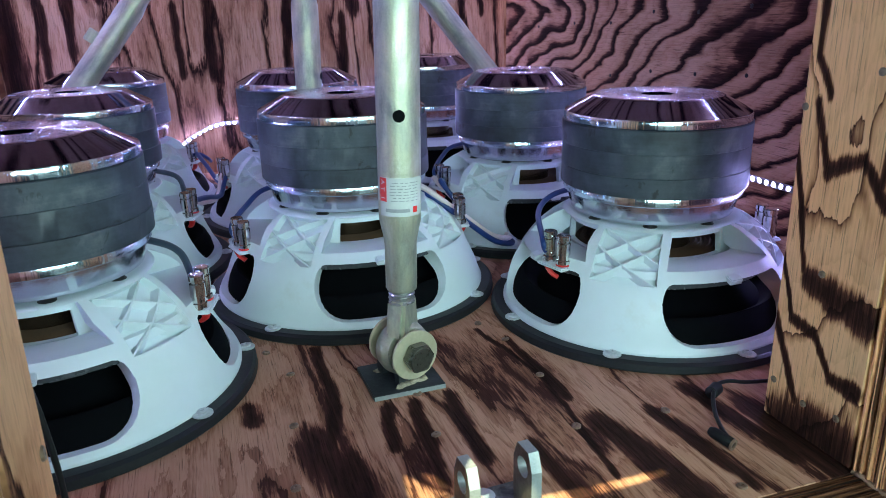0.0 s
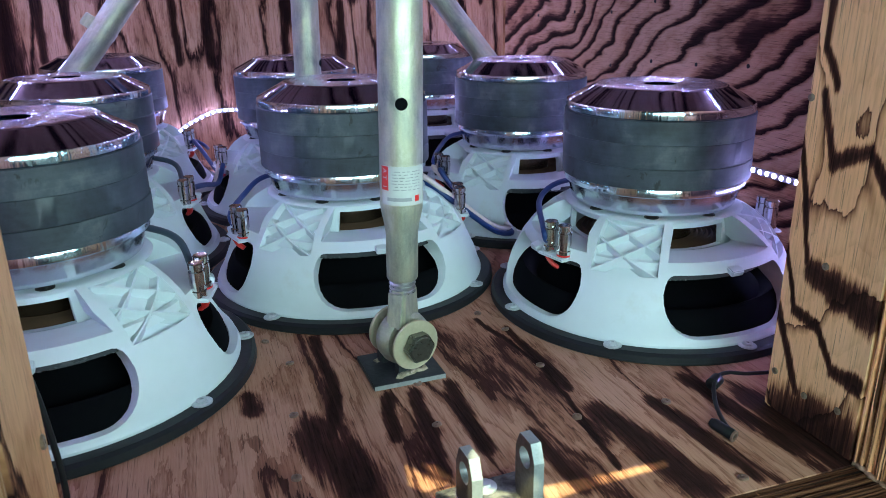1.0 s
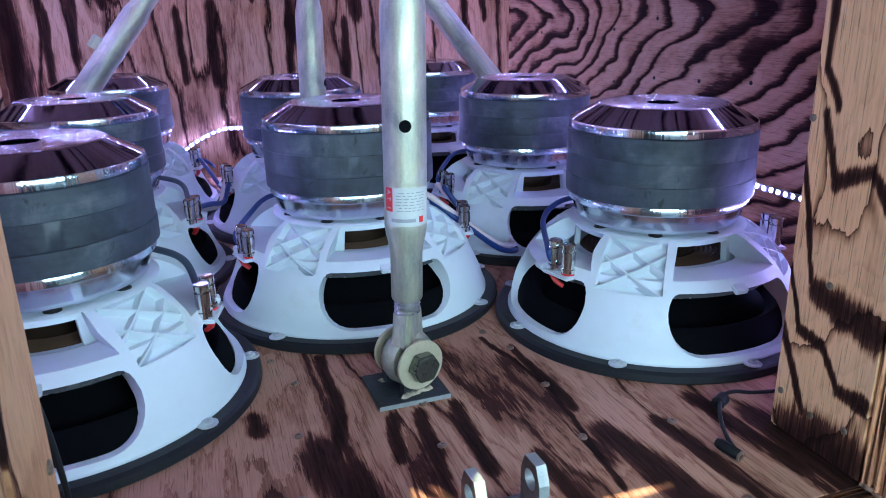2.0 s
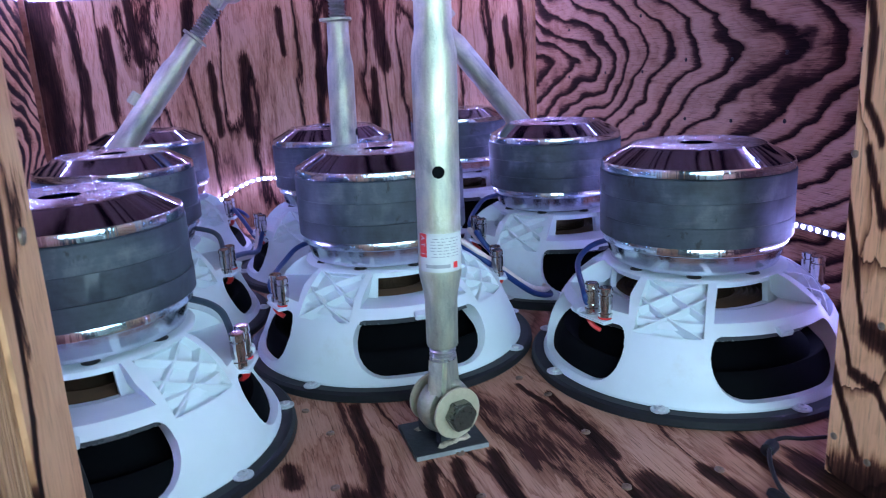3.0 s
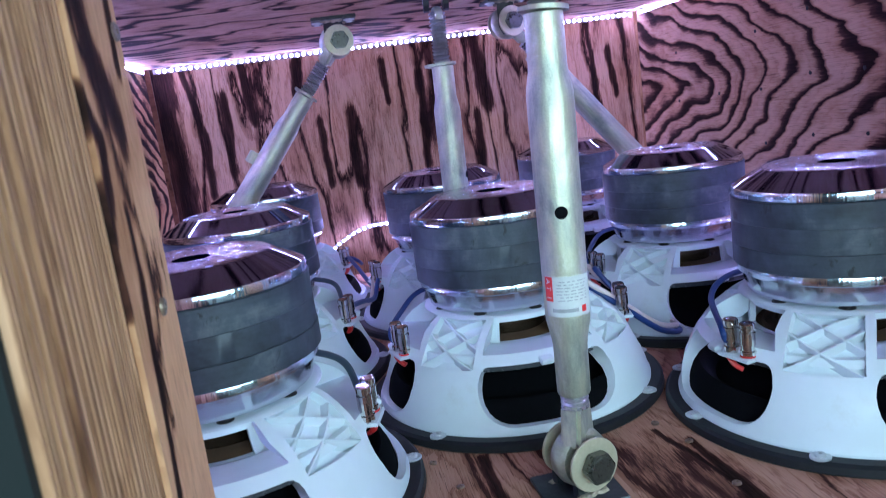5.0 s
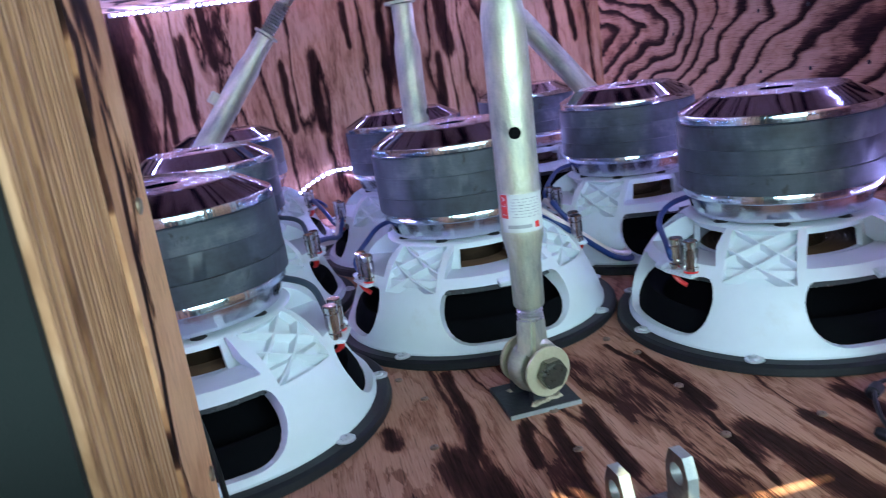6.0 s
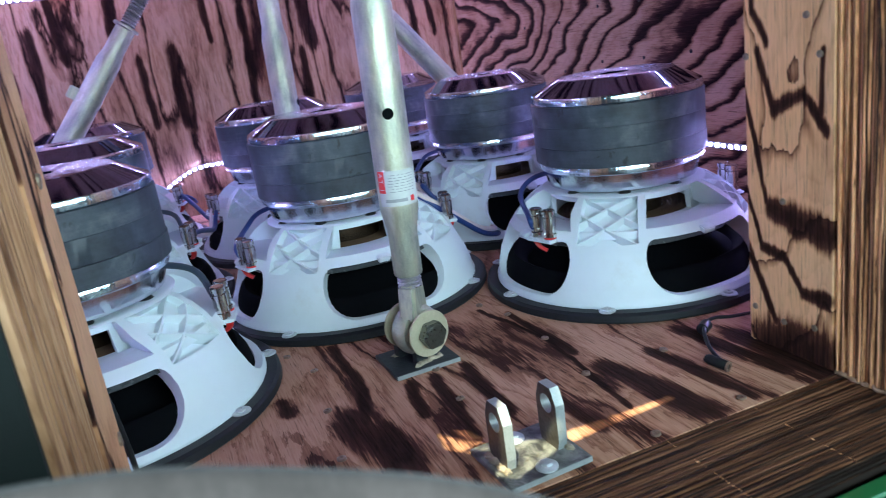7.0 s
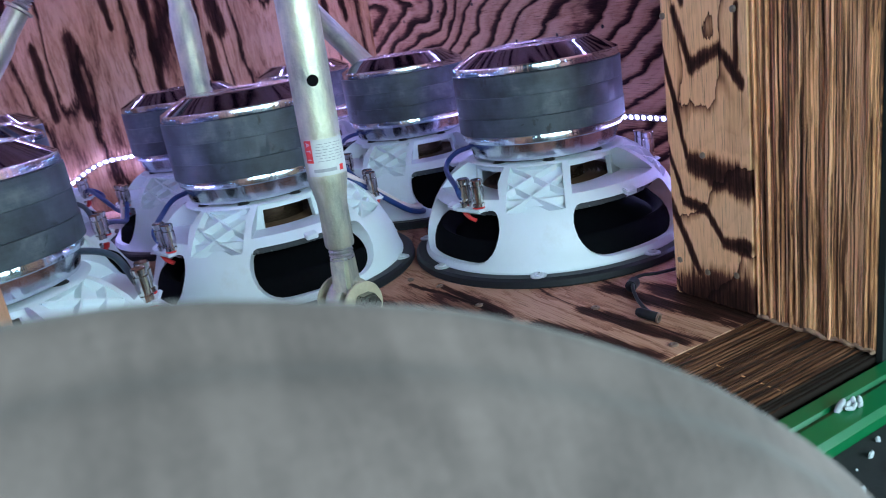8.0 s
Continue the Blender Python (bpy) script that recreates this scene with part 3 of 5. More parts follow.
def ring_plate(outer, r_in, z0, z1, n=32, m=None):
    """A plate whose outline is a function of the angle, with a round hole."""
    bm = bmesh.new()
    loops = []
    for z in (z0, z1):
        loops.append(([bm.verts.new((outer(2 * math.pi * k / n)[0], outer(2 * math.pi * k / n)[1], z)) for k in range(n)],
                      [bm.verts.new((r_in * math.cos(2 * math.pi * k / n), r_in * math.sin(2 * math.pi * k / n), z)) for k in range(n)]))
    (oa, ia), (ob, ib) = loops
    for k in range(n):
        j = (k + 1) % n
        bm.faces.new((oa[k], oa[j], ob[j], ob[k]))
        bm.faces.new((ia[j], ia[k], ib[k], ib[j]))
        bm.faces.new((ob[k], ob[j], ib[j], ib[k]))
        bm.faces.new((oa[j], oa[k], ia[k], ia[j]))
    bmesh.ops.recalc_face_normals(bm, faces=bm.faces)
    if m is not None:
        bm.transform(m)
    return bm


def spline(pts, steps=10):
    pts = [Vector(p) for p in pts]
    full = [pts[0] * 2 - pts[1]] + pts + [pts[-1] * 2 - pts[-2]]
    out = []
    for a, b, c, d in zip(full, full[1:], full[2:], full[3:]):
        for k in range(steps):
            t = k / steps
            out.append(0.5 * (2 * b + (c - a) * t + (2 * a - 5 * b + 4 * c - d) * t * t + (3 * b - a - 3 * c + d) * t ** 3))
    return out + [pts[-1]]


def sweep(pts, radius, n=10, steps=10, flat=1.0):
    """A round cord along a smooth line."""
    line = spline(pts, steps)
    bm = bmesh.new()
    rings = []
    for k, p in enumerate(line):
        d = (line[min(k + 1, len(line) - 1)] - line[max(k - 1, 0)]).normalized()
        side = d.cross(Vector((0, 0, 1)))
        side = side.normalized() if side.length > 1e-3 else Vector((1, 0, 0))
        up = side.cross(d)
        rings.append([bm.verts.new(p + (side * math.cos(a) * flat + up * math.sin(a)) * radius) for a in (2 * math.pi * j / n for j in range(n))])
    for a, b in zip(rings, rings[1:]):
        for k in range(n):
            bm.faces.new((a[k], a[(k + 1) % n], b[(k + 1) % n], b[k]))
    bm.faces.new(rings[0])
    bm.faces.new(list(reversed(rings[-1])))
    bmesh.ops.recalc_face_normals(bm, faces=bm.faces)
    return bm


def join(*bms):
    out = bmesh.new()
    for b in bms:
        me = bpy.data.meshes.new("tmp")
        b.to_mesh(me)
        b.free()
        out.from_mesh(me)
        bpy.data.meshes.remove(me)
    return out


# ---------------------------------------------------------------- the box: floor, walls, ceiling
XW, XE, YN, YS, ZC = -0.597, 0.622, 0.906, -0.588, 0.564
JW, JE = -0.302, 0.305          # jambs of the opening
Y_OUT = -0.702                  # outer face of the laminated front
SHEET = 0.018

floor_ob = tagged(finish("floor", box((XW, YS, -SHEET), (XE, YN, 0.0)), PLY_FLOOR), "torch-burnt plywood floor of the speaker box", "floor", kind="structure")
tagged(finish("wall_north", box((XW + 0.012, YN, -SHEET), (XE, YN + SHEET, ZC)), PLY_BACK), "torch-burnt plywood back wall, vertical grain", "wall", kind="structure")
wall_e = tagged(finish("wall_east", box((XE, YS, -SHEET), (XE + SHEET, YN + SHEET, ZC)), PLY_EAST), "torch-burnt plywood side wall, wavy grain", "wall", kind="structure")
tagged(finish("wall_west", box((XW - SHEET, YS, -SHEET), (XW, YN + SHEET, ZC)), PLY_WEST), "torch-burnt plywood side wall", "wall", kind="structure")
tagged(finish("ceiling", box((XW - SHEET, YS, ZC), (XE + SHEET, YN + SHEET, ZC + SHEET)), PLY_CEIL), "torch-burnt plywood ceiling of the speaker box", "ceiling", kind="structure")
# raw edge of the back panel where it meets the side walls
tagged(finish("trim_corner_west", box((XW, YN - 0.004, 0.0), (XW + 0.012, YN + 0.010, ZC)), EDGE_DIM), "raw plywood edge in the corner", "trim", kind="structure")
tagged(finish("trim_corner_east", box((XE - 0.006, YN - 0.005, 0.0), (XE - 0.0005, YN - 0.0005, ZC - 0.001)), EDGE_PALE), "raw plywood edge in the corner", "trim", kind="structure")

# laminated front: stacked sheets, every ply a closed frame round the opening
front = tagged(new("wall_south"), "laminated plywood front with a square opening", "wall", kind="structure")
N_PLY = 36
rng = random.Random(4)
for k in range(N_PLY):
    y1 = YS - (YS - Y_OUT) * k / N_PLY
    y0 = YS - (YS - Y_OUT) * (k + 1) / N_PLY + 0.0002
    d = [rng.uniform(-0.0009, 0.0009) for _ in range(4)]
    # east jamb coloured as lit, sill and header as shaded, though one ply
    for nm, p, q, mat in (("ply_sill", (XW - SHEET, y0, -0.10), (XE + SHEET, y1, -0.0005 + d[0] * 0.9 - 0.0012 * max(0, k - 31)), EDGE_DIM if k < 32 else EDGE_CHAR),
                          ("ply_header", (XW - SHEET, y0, ZC + d[1]), (XE + SHEET, y1, ZC + 0.06), EDGE_DIM),
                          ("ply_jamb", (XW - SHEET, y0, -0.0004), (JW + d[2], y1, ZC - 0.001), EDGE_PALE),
                          ("ply_jamb", (JE + d[3] * 2.0, y0, -0.0004), (XE + SHEET, y1, ZC - 0.001), EDGE_LIT)):
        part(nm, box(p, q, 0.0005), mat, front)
# butt joint in the sill laminations
for x in (0.110, 0.204):
    part("sill_joint", join(*[box((x + rng.uniform(-0.0012, 0.0), Y_OUT + 0.010 + 0.0086 * q, -0.003), (x + rng.uniform(0.0004, 0.0014), Y_OUT + 0.018 + 0.0086 * q, -0.0009)) for q in range(12)]), EDGE_LIT, front)

# splintered glue line where the jamb meets the sill
g = random.Random(21)
part("glue_line", sweep([(JE + 0.0005 + g.uniform(-0.0016, 0.0008), YS - (YS - Y_OUT) * k / 30, 0.0008 + g.uniform(-0.0006, 0.0022)) for k in range(31)], 0.0024, 7, 3), GLUE, front, "pale splintered glue line", 80)

# plywood posts flush with the jambs, inside the box
post_e = tagged(finish("post_east", box((JE - 0.002, -0.483, 0.0), (JE + 0.05, YS, ZC), 0.003), PLY_POST), "burnt plywood post beside the opening", "post", kind="structure")
post_w = tagged(finish("post_west", box((JW - 0.05, -0.497, 0.0), (JW + 0.002, YS, ZC), 0.003), PLY_POST_L), "pale burnt plywood post beside the opening", "post", kind="structure")


# ---------------------------------------------------------------- wood screws
def screw_mesh():
    bm = lathe([(0.0052, -0.001), (0.0052, 0.0009), (0.0042, 0.0016), (0.0018, 0.0016), (0.0015, 0.0006)], 12)
    me = bpy.data.meshes.new("wood_screw")
    bm.to_mesh(me)
    bm.free()
    me.materials.append(SCREW)
    return me


SCREW_MESH = screw_mesh()
for x, y in ((0.135, -0.342), (-0.005, -0.414), (0.217, -0.451), (0.206, -0.573), (0.135, -0.247), (-0.118, -0.246), (0.123, -0.446), (-0.138, -0.183), (-0.128, -0.353),
             (-0.139, -0.451), (0.121, -0.193), (0.108, -0.577), (0.16, 0.05), (0.0, -0.335), (-0.16, 0.25), (0.17, 0.33)):
    piece("screw", SCREW_MESH, floor_ob, pose(x, y, 0.0010, rng.uniform(-9, 9), rng.uniform(-9, 9), rng.uniform(0, 90)) @ Matrix.Scale(0.86, 4))
POST_SCREW = SCREW_MESH.copy()
POST_SCREW.materials[0] = BURNT_SCREW
for y, z in ((-0.493, 0.04), (-0.53, 0.034), (-0.566, 0.039), (-0.488, 0.292), (-0.571, 0.292), (-0.557, 0.325), (-0.53, 0.157), (-0.54, 0.43), (-0.5, 0.5)):
    piece("screw", POST_SCREW, post_e, pose(JE - 0.0024, y, z, 0, -90 + rng.uniform(-10, 10), rng.uniform(-8, 8)) @ Matrix.Scale(0.62, 4))
for y, z in ((-0.512, 0.11), (-0.53, 0.30), (-0.51, 0.45)):
    piece("screw", POST_SCREW, post_w, pose(JW + 0.0024, y, z, 0, 90 + rng.uniform(-10, 10), rng.uniform(-8, 8)))
NAIL_MESH = SCREW_MESH.copy()
NAIL_MESH.materials[0] = BLACK
for y, z in ((0.112, 0.475), (0.223, 0.469), (0.378, 0.45), (-0.033, 0.37), (0.092, 0.362), (0.221, 0.363), (0.368, 0.342), (0.219, 0.258), (0.088, 0.262), (-0.037, 0.269),
             (-0.013, 0.548), (-0.02, 0.474), (0.36, 0.24), (0.52, 0.45), (0.52, 0.34), (0.7, 0.44), (0.7, 0.33), (-0.17, 0.37), (-0.17, 0.47)):
    piece("screw", NAIL_MESH, wall_e, pose(XE - 0.0002, y, z, 0, -90, 0) @ Matrix.Scale(0.66, 4))


# ---------------------------------------------------------------- subwoofers, standing on their cone side
SPOKES = 4


def cut(solid, cutters, name):
    """The solid with the cutters taken out of it, as one mesh."""
    made = []
    for b in (solid, cutters):
        me = bpy.data.meshes.new(name)
        b.to_mesh(me)
        b.free()
        made.append(new(name, me))
    mod = made[0].modifiers.new("cut", "BOOLEAN")
    mod.operation, mod.solver, mod.use_self, mod.object = "DIFFERENCE", "EXACT", True, made[1]
    me = bpy.data.meshes.new_from_object(made[0].evaluated_get(bpy.context.evaluated_depsgraph_get()))
    for o in made:
        old = o.data
        bpy.data.objects.remove(o)
        bpy.data.meshes.remove(old)
    return me


def radial_prism(outline, r0, r1, rref, az):
    """A cutter: an outline (sideways, height) pushed outwards along the direction az, widening with the radius."""
    bm = bmesh.new()
    ca, sa = math.cos(radians(az)), math.sin(radians(az))
    loops = [[bm.verts.new((r * ca - u * r / rref * sa, r * sa + u * r / rref * ca, z)) for u, z in outline] for r in (r0, r1)]
    n = len(outline)
    bm.faces.new(loops[0])
    bm.faces.new(list(reversed(loops[1])))
    for k in range(n):
        bm.faces.new((loops[0][k], loops[1][k], loops[1][(k + 1) % n], loops[0][(k + 1) % n]))
    bmesh.ops.recalc_face_normals(bm, faces=bm.faces)
    return bm


def window_outline(w=0.0945, z0=0.0215, z1=0.0870, rad=0.046):
    pts = []
    for side in (1, -1):
        arc = [(w - rad + rad * math.sin(a), z0 + rad - rad * math.cos(a)) for a in (math.pi / 2 * k / 8 for k in range(9))]
        arc += [(w - 0.017 + 0.015 * math.cos(a), z1 - 0.015 + 0.015 * math.sin(a)) for a in (math.pi / 2 * k / 4 for k in range(1, 5))]
        pts += arc if side == 1 else [(-u, z) for u, z in reversed(arc)]
    return pts


POCKET = [(0.1655, 0.0730), (0.1610, 0.0815), (0.1525, 0.0940), (0.1430, 0.1060), (0.1310, 0.1170), (0.1170, 0.1262), (0.1055, 0.1315)]
POCKET_V = (0.20, 0.95)          # how far the pocket reaches along that profile


def on_spoke(u, v, lift):
    """A point of a spoke that points along x: u metres across, v from 0 to 1 up its profile, lift above its skin."""
    q = min(max(v, 0.0), 0.9999) * (len(POCKET) - 1)
    k = int(q)
    (r0, z0), (r1, z1) = POCKET[k], POCKET[k + 1]
    r, z = r0 + (r1 - r0) * (q - k), z0 + (z1 - z0) * (q - k)
    if lift < 0:
        lift *= 1.0 - 0.35 * v
    a = u * (1.0 - 0.14 * v) / r
    r, z = r + lift * 0.70, z + lift * 0.714
    return Vector((r * math.cos(a), r * math.sin(a), z))


def pocket_cutter(half=0.0385, depth=0.0130):
    """The hollow of a spoke between its rims, following the curved skin."""
    bm = bmesh.new()
    nu, nv = 10, 12
    grids = [[[bm.verts.new(on_spoke(-half + 2 * half * i / nu, POCKET_V[0] + (POCKET_V[1] - POCKET_V[0]) * j / nv, lift)) for i in range(nu + 1)] for j in range(nv + 1)] for lift in (-depth, 0.012)]
    lo, hi = grids
    for j in range(nv):
        for i in range(nu):
            bm.faces.new((lo[j][i], lo[j + 1][i], lo[j + 1][i + 1], lo[j][i + 1]))
            bm.faces.new((hi[j][i], hi[j][i + 1], hi[j + 1][i + 1], hi[j + 1][i]))
    for j in range(nv):
        bm.faces.new((lo[j][0], hi[j][0], hi[j + 1][0], lo[j + 1][0]))
        bm.faces.new((lo[j][nu], lo[j + 1][nu], hi[j + 1][nu], hi[j][nu]))
    for i in range(nu):
        bm.faces.new((lo[0][i], lo[0][i + 1], hi[0][i + 1], hi[0][i]))
        bm.faces.new((lo[nv][i], hi[nv][i], hi[nv][i + 1], lo[nv][i + 1]))
    bmesh.ops.recalc_face_normals(bm, faces=bm.faces)
    return bm


def rib_lattice_mesh():
    """Two sets of drafted ribs crossing in the pocket of a spoke."""
    bm = bmesh.new()
    w, v0, v1 = 0.0389, POCKET_V[0], POCKET_V[1]
    dv = v1 - v0
    # from (across, up) to (across, up), both from -1 to 1 and 0 to 1
    lines = (((-1, 0.02), (1, 0.70)), ((-1, 0.42), (0.78, 1.0)), ((-1, 0.60), (1, 0.0)), ((-0.90, 1.0), (1, 0.38)))
    for (au, av), (bu, bv) in lines:
        rows = []
        for k in range(13):
            f = k / 12
            u, v = (au + (bu - au) * f) * w, v0 + dv * (av + (bv - av) * f)
            p, q = on_spoke(u, v, 0.0), on_spoke(u + (bu - au) * 0.001, v + (bv - av) * dv * 0.0127, 0.0)
            up = on_spoke(u, v, 1.0) - p
            side = (q - p).normalized().cross(up)
            rows.append([bm.verts.new(x) for x in (p - side * 0.0052 - up * 0.0136, p - side * 0.0008 - up * 0.0006, p + side * 0.0008 - up * 0.0006, p + side * 0.0052 - up * 0.0136)])
        for a, b in zip(rows, rows[1:]):
            for k in range(4):
                bm.faces.new((a[k], a[(k + 1) % 4], b[(k + 1) % 4], b[k]))
        bm.faces.new(rows[0])
        bm.faces.new(list(reversed(rows[-1])))
    bmesh.ops.recalc_face_normals(bm, faces=bm.faces)
    me = bpy.data.meshes.new("rib_lattice")
    bm.to_mesh(me)
    bm.free()
    me.materials.append(WHITE)
    return me


def basket_mesh():
    outer = [(0.184, 0.0125), (0.184, 0.0150), (0.1825, 0.0175), (0.1805, 0.024), (0.1785, 0.036), (0.1745, 0.052), (0.1680, 0.067), (0.1610, 0.081), (0.1525, 0.0940), (0.1430, 0.1060), (0.1310, 0.1170), (0.1170, 0.1262), (0.1055, 0.1312), (0.1030, 0.1318)]
    inner = [(0.0820, 0.1318), (0.0820, 0.1190), (0.0960, 0.1080), (0.1090, 0.0970), (0.1210, 0.0870), (0.1330, 0.0765), (0.1440, 0.0660), (0.1560, 0.0560), (0.1640, 0.0450), (0.1695, 0.0330), (0.1725, 0.0215), (0.1725, 0.0125)]
    cutters = bmesh.new()
    wo = window_outline()
    ve = [(0.0650, 0.0985), (0.0520, 0.1305), (-0.0520, 0.1305), (-0.0650, 0.0985)]
    for k in range(SPOKES):
        az = 360 / SPOKES * k
        pocket = pocket_cutter()
        pocket.transform(pose(0, 0, 0, 0, 0, az))
        cutters = join(cutters, radial_prism(wo, 0.12, 0.24, 0.168, az + 45), radial_prism(ve, 0.07, 0.165, 0.125, az + 45), pocket)
    me = cut(lathe(outer + inner, 120, True), cutters, "basket")
    me.materials.clear()
    me.materials.append(WHITE)
    me.polygons.foreach_set("use_smooth", [True] * len(me.polygons))
    me.set_sharp_from_angle(angle=radians(28))
    return me


def crown_mesh():
    """The inner wall and flat ledge that join the spokes, with one vent between each two."""
    prof = [(0.0965, 0.1314), (0.0985, 0.1180), (0.0995, 0.0898), (0.1392, 0.0898), (0.1405, 0.0972), (0.1462, 0.0965), (0.1480, 0.0880), (0.1420, 0.0876), (0.1380, 0.0868), (0.1000, 0.0860), (0.0930, 0.0860), (0.0915, 0.1314)]
    cutters = bmesh.new()
    hole = [(0.0385, 0.0958), (0.0360, 0.1215), (-0.0360, 0.1215), (-0.0385, 0.0958)]
    for k in range(SPOKES):
        cutters = join(cutters, radial_prism(hole, 0.075, 0.112, 0.098, 360 / SPOKES * k + 45))
    me = cut(lathe(prof, 96, True), cutters, "crown")
    me.materials.clear()
    me.materials.append(WHITE)
    me.polygons.foreach_set("use_smooth", [True] * len(me.polygons))
    me.set_sharp_from_angle(angle=radians(28))
    return me


def ledge_rib_mesh():
    """Low zig-zag webs on the ledge between two spokes, round the direction x."""
    bm = bmesh.new()
    rows = []
    for k in range(11):
        r, a = (0.1030 if k % 2 else 0.1400), radians(-25 + 5.0 * k)
        rows.append([bm.verts.new((r * math.cos(a + t), r * math.sin(a + t), z)) for t, z in ((-0.010, 0.0896), (-0.0035, 0.0966), (0.0035, 0.0966), (0.010, 0.0896))])
    for a, b in zip(rows, rows[1:]):
        for k in range(4):
            bm.faces.new((a[k], a[(k + 1) % 4], b[(k + 1) % 4], b[k]))
    bm.faces.new(rows[0])
    bm.faces.new(list(reversed(rows[-1])))
    bmesh.ops.recalc_face_normals(bm, faces=bm.faces)
    me = bpy.data.meshes.new("ledge_rib")
    bm.to_mesh(me)
    bm.free()
    me.materials.append(WHITE)
    return me


BASKET, RIBS, CROWN, LEDGE = basket_mesh(), rib_lattice_mesh(), crown_mesh(), ledge_rib_mesh()


def subwoofer():
    """One driver standing magnet up; a spoke points along x."""
    sub = thing("subwoofer", "white cast-basket subwoofer with chrome capped magnet stack, standing on plywood", "subwoofer", "subwoofers in the box")
    part("gasket_ring", lathe([(0.1665, 0.0), (0.1985, 0.0), (0.2003, 0.002), (0.1995, 0.0095), (0.1960, 0.0125), (0.1665, 0.0125)], 96, True), RUBBER, sub, "black rubber mounting ring", 40)
    basket = new("basket", BASKET)
    basket.parent = sub
    tagged(basket, "white painted cast basket")
    piece("crown", CROWN, basket, Matrix.Identity(4))
    for k in range(SPOKES):
        piece("rib_lattice", RIBS, basket, pose(0, 0, 0, 0, 0, 90 * k))
        piece("ledge_web", LEDGE, basket, pose(0, 0, 0, 0, 0, 90 * k + 45))
        band = box((-0.006, -0.008, -0.0035), (0.006, 0.008, 0.0035), 0.0012)
        part("clip", band, WHITE, basket).matrix_basis = pose(0, 0, 0, 0, 0, 90 * k + 45) @ pose(0.1580, 0, 0.0885, 0, 20, 0)
    # outer part of the profile lines the white basket wall in black, as shade
    part("cone", lathe([(0.166, 0.006), (0.1716, 0.0135), (0.1716, 0.0210), (0.1688, 0.0325), (0.1632, 0.0440), (0.1575, 0.0475), (0.1505, 0.0440), (0.1450, 0.0340), (0.1390, 0.0290), (0.110, 0.0490), (0.078, 0.074), (0.062, 0.076), (0.060, 0.006)], 72, True), CONE, sub, "black cone with rubber surround and a black lining that stands for shade in the basket", 35)
    sp = [(0.052, 0.092)] + [(0.055 + 0.003 * k, 0.092 + (0.0022 if k % 2 else -0.0005)) for k in range(12)] + [(0.0910, 0.0915), (0.0910, 0.0895), (0.052, 0.0895)]
    part("spider", lathe(sp, 64, True), SPIDER, sub, "amber corrugated cloth spider", 50)
    part("coil_former", lathe([(0.051, 0.077), (0.051, 0.130), (0.047, 0.130), (0.047, 0.077)], 48, True), COIL, sub, "dark bronze coil former", 40)
    part("spacer_plate", lathe([(0.060, 0.1319), (0.0850, 0.1319), (0.0850, 0.1358), (0.060, 0.1358)], 72, True), GREY_PLATE, sub, "grey spacer", 40)
    part("motor_neck", lathe([(0.060, 0.1357), (0.0970, 0.1357), (0.0984, 0.1364), (0.0988, 0.1376), (0.1034, 0.1540), (0.1046, 0.1578), (0.060, 0.1578)], 96, True), ALU, sub, "turned aluminium motor neck", 20)
    part("front_plate", lathe([(0.060, 0.1580), (0.1062, 0.1580), (0.1080, 0.1592)] + [(0.1085 - 0.00034 * (q + 0.4) ** 2, 0.1634 + 0.0040 * q) for q in (-1.0, -0.5, 0.0, 0.5, 1.0)] + [(0.1075, 0.1686), (0.060, 0.1686)], 120, True), CHROME_BRIGHT, sub, "chrome front plate", 30)
    for k in range(SPOKES):
        part("surround_edge", arc_band([(0.1400, 0.0765), (0.1450, 0.0765), (0.1464, 0.0778), (0.1464, 0.0878), (0.1400, 0.0878)], -31, 31), SURROUND, sub, "glossy dark grey rim under the ledge", 40).matrix_basis = pose(0, 0, 0, 0, 0, 90 * k + 45)
    for z0, z1, r, slip in ((0.1688, 0.1920, 0.1124, -0.0006), (0.1922, 0.21868, 0.11205, 0.0), (0.2187, 0.2450, 0.1121, 0.0001)):
        slab = lathe([(0.050, z0), (r - 0.0005, z0), (r, z0 + 0.0005), (r, z1 - 0.0005), (r - 0.0005, z1), (0.050, z1)], 120, True)
        for v in slab.verts:
            # chipped arrises
            if v.co.xy.length > r - 0.0004 and (v.co.z < z0 + 0.0012 or v.co.z > z1 - 0.0012):
                chip = max(0.0, noise.noise(Vector((v.co.x * 55, v.co.y * 55, z0 * 90))) - 0.18)
                v.co.x, v.co.y = v.co.x * (1 - chip * 0.012), v.co.y * (1 - chip * 0.012)
        part("magnet", slab, BOOT, sub, "dusty black magnet slab", 30).matrix_basis = pose(slip, -slip * 0.6, 0)
    part("back_rim", lathe([(0.060, 0.2452), (0.1090, 0.2452)] + [(0.1105 - 0.00036 * (q + 0.3) ** 2, 0.2507 + 0.0044 * q) for q in (-1.0, -0.5, 0.0, 0.5, 1.0)] + [(0.1095, 0.2559), (0.060, 0.2559)], 120, True), CHROME_BRIGHT, sub, "chrome rim of the back plate", 18)
    part("back_plate", lathe([(0.019, 0.2561), (0.1094, 0.2561), (0.0788, 0.2724), (0.0780, 0.2730), (0.0770, 0.2733), (0.0190, 0.2733)], 120, True), CHROME_DIMMED, sub, "polished chrome back plate with vent hole", 18)
    part("top_face", lathe([(0.0190, 0.2734), (0.0768, 0.2734), (0.0755, 0.2743), (0.0250, 0.2743), (0.0215, 0.2736)], 96, True), BRUSHED, sub, "brushed chrome top face", 25)
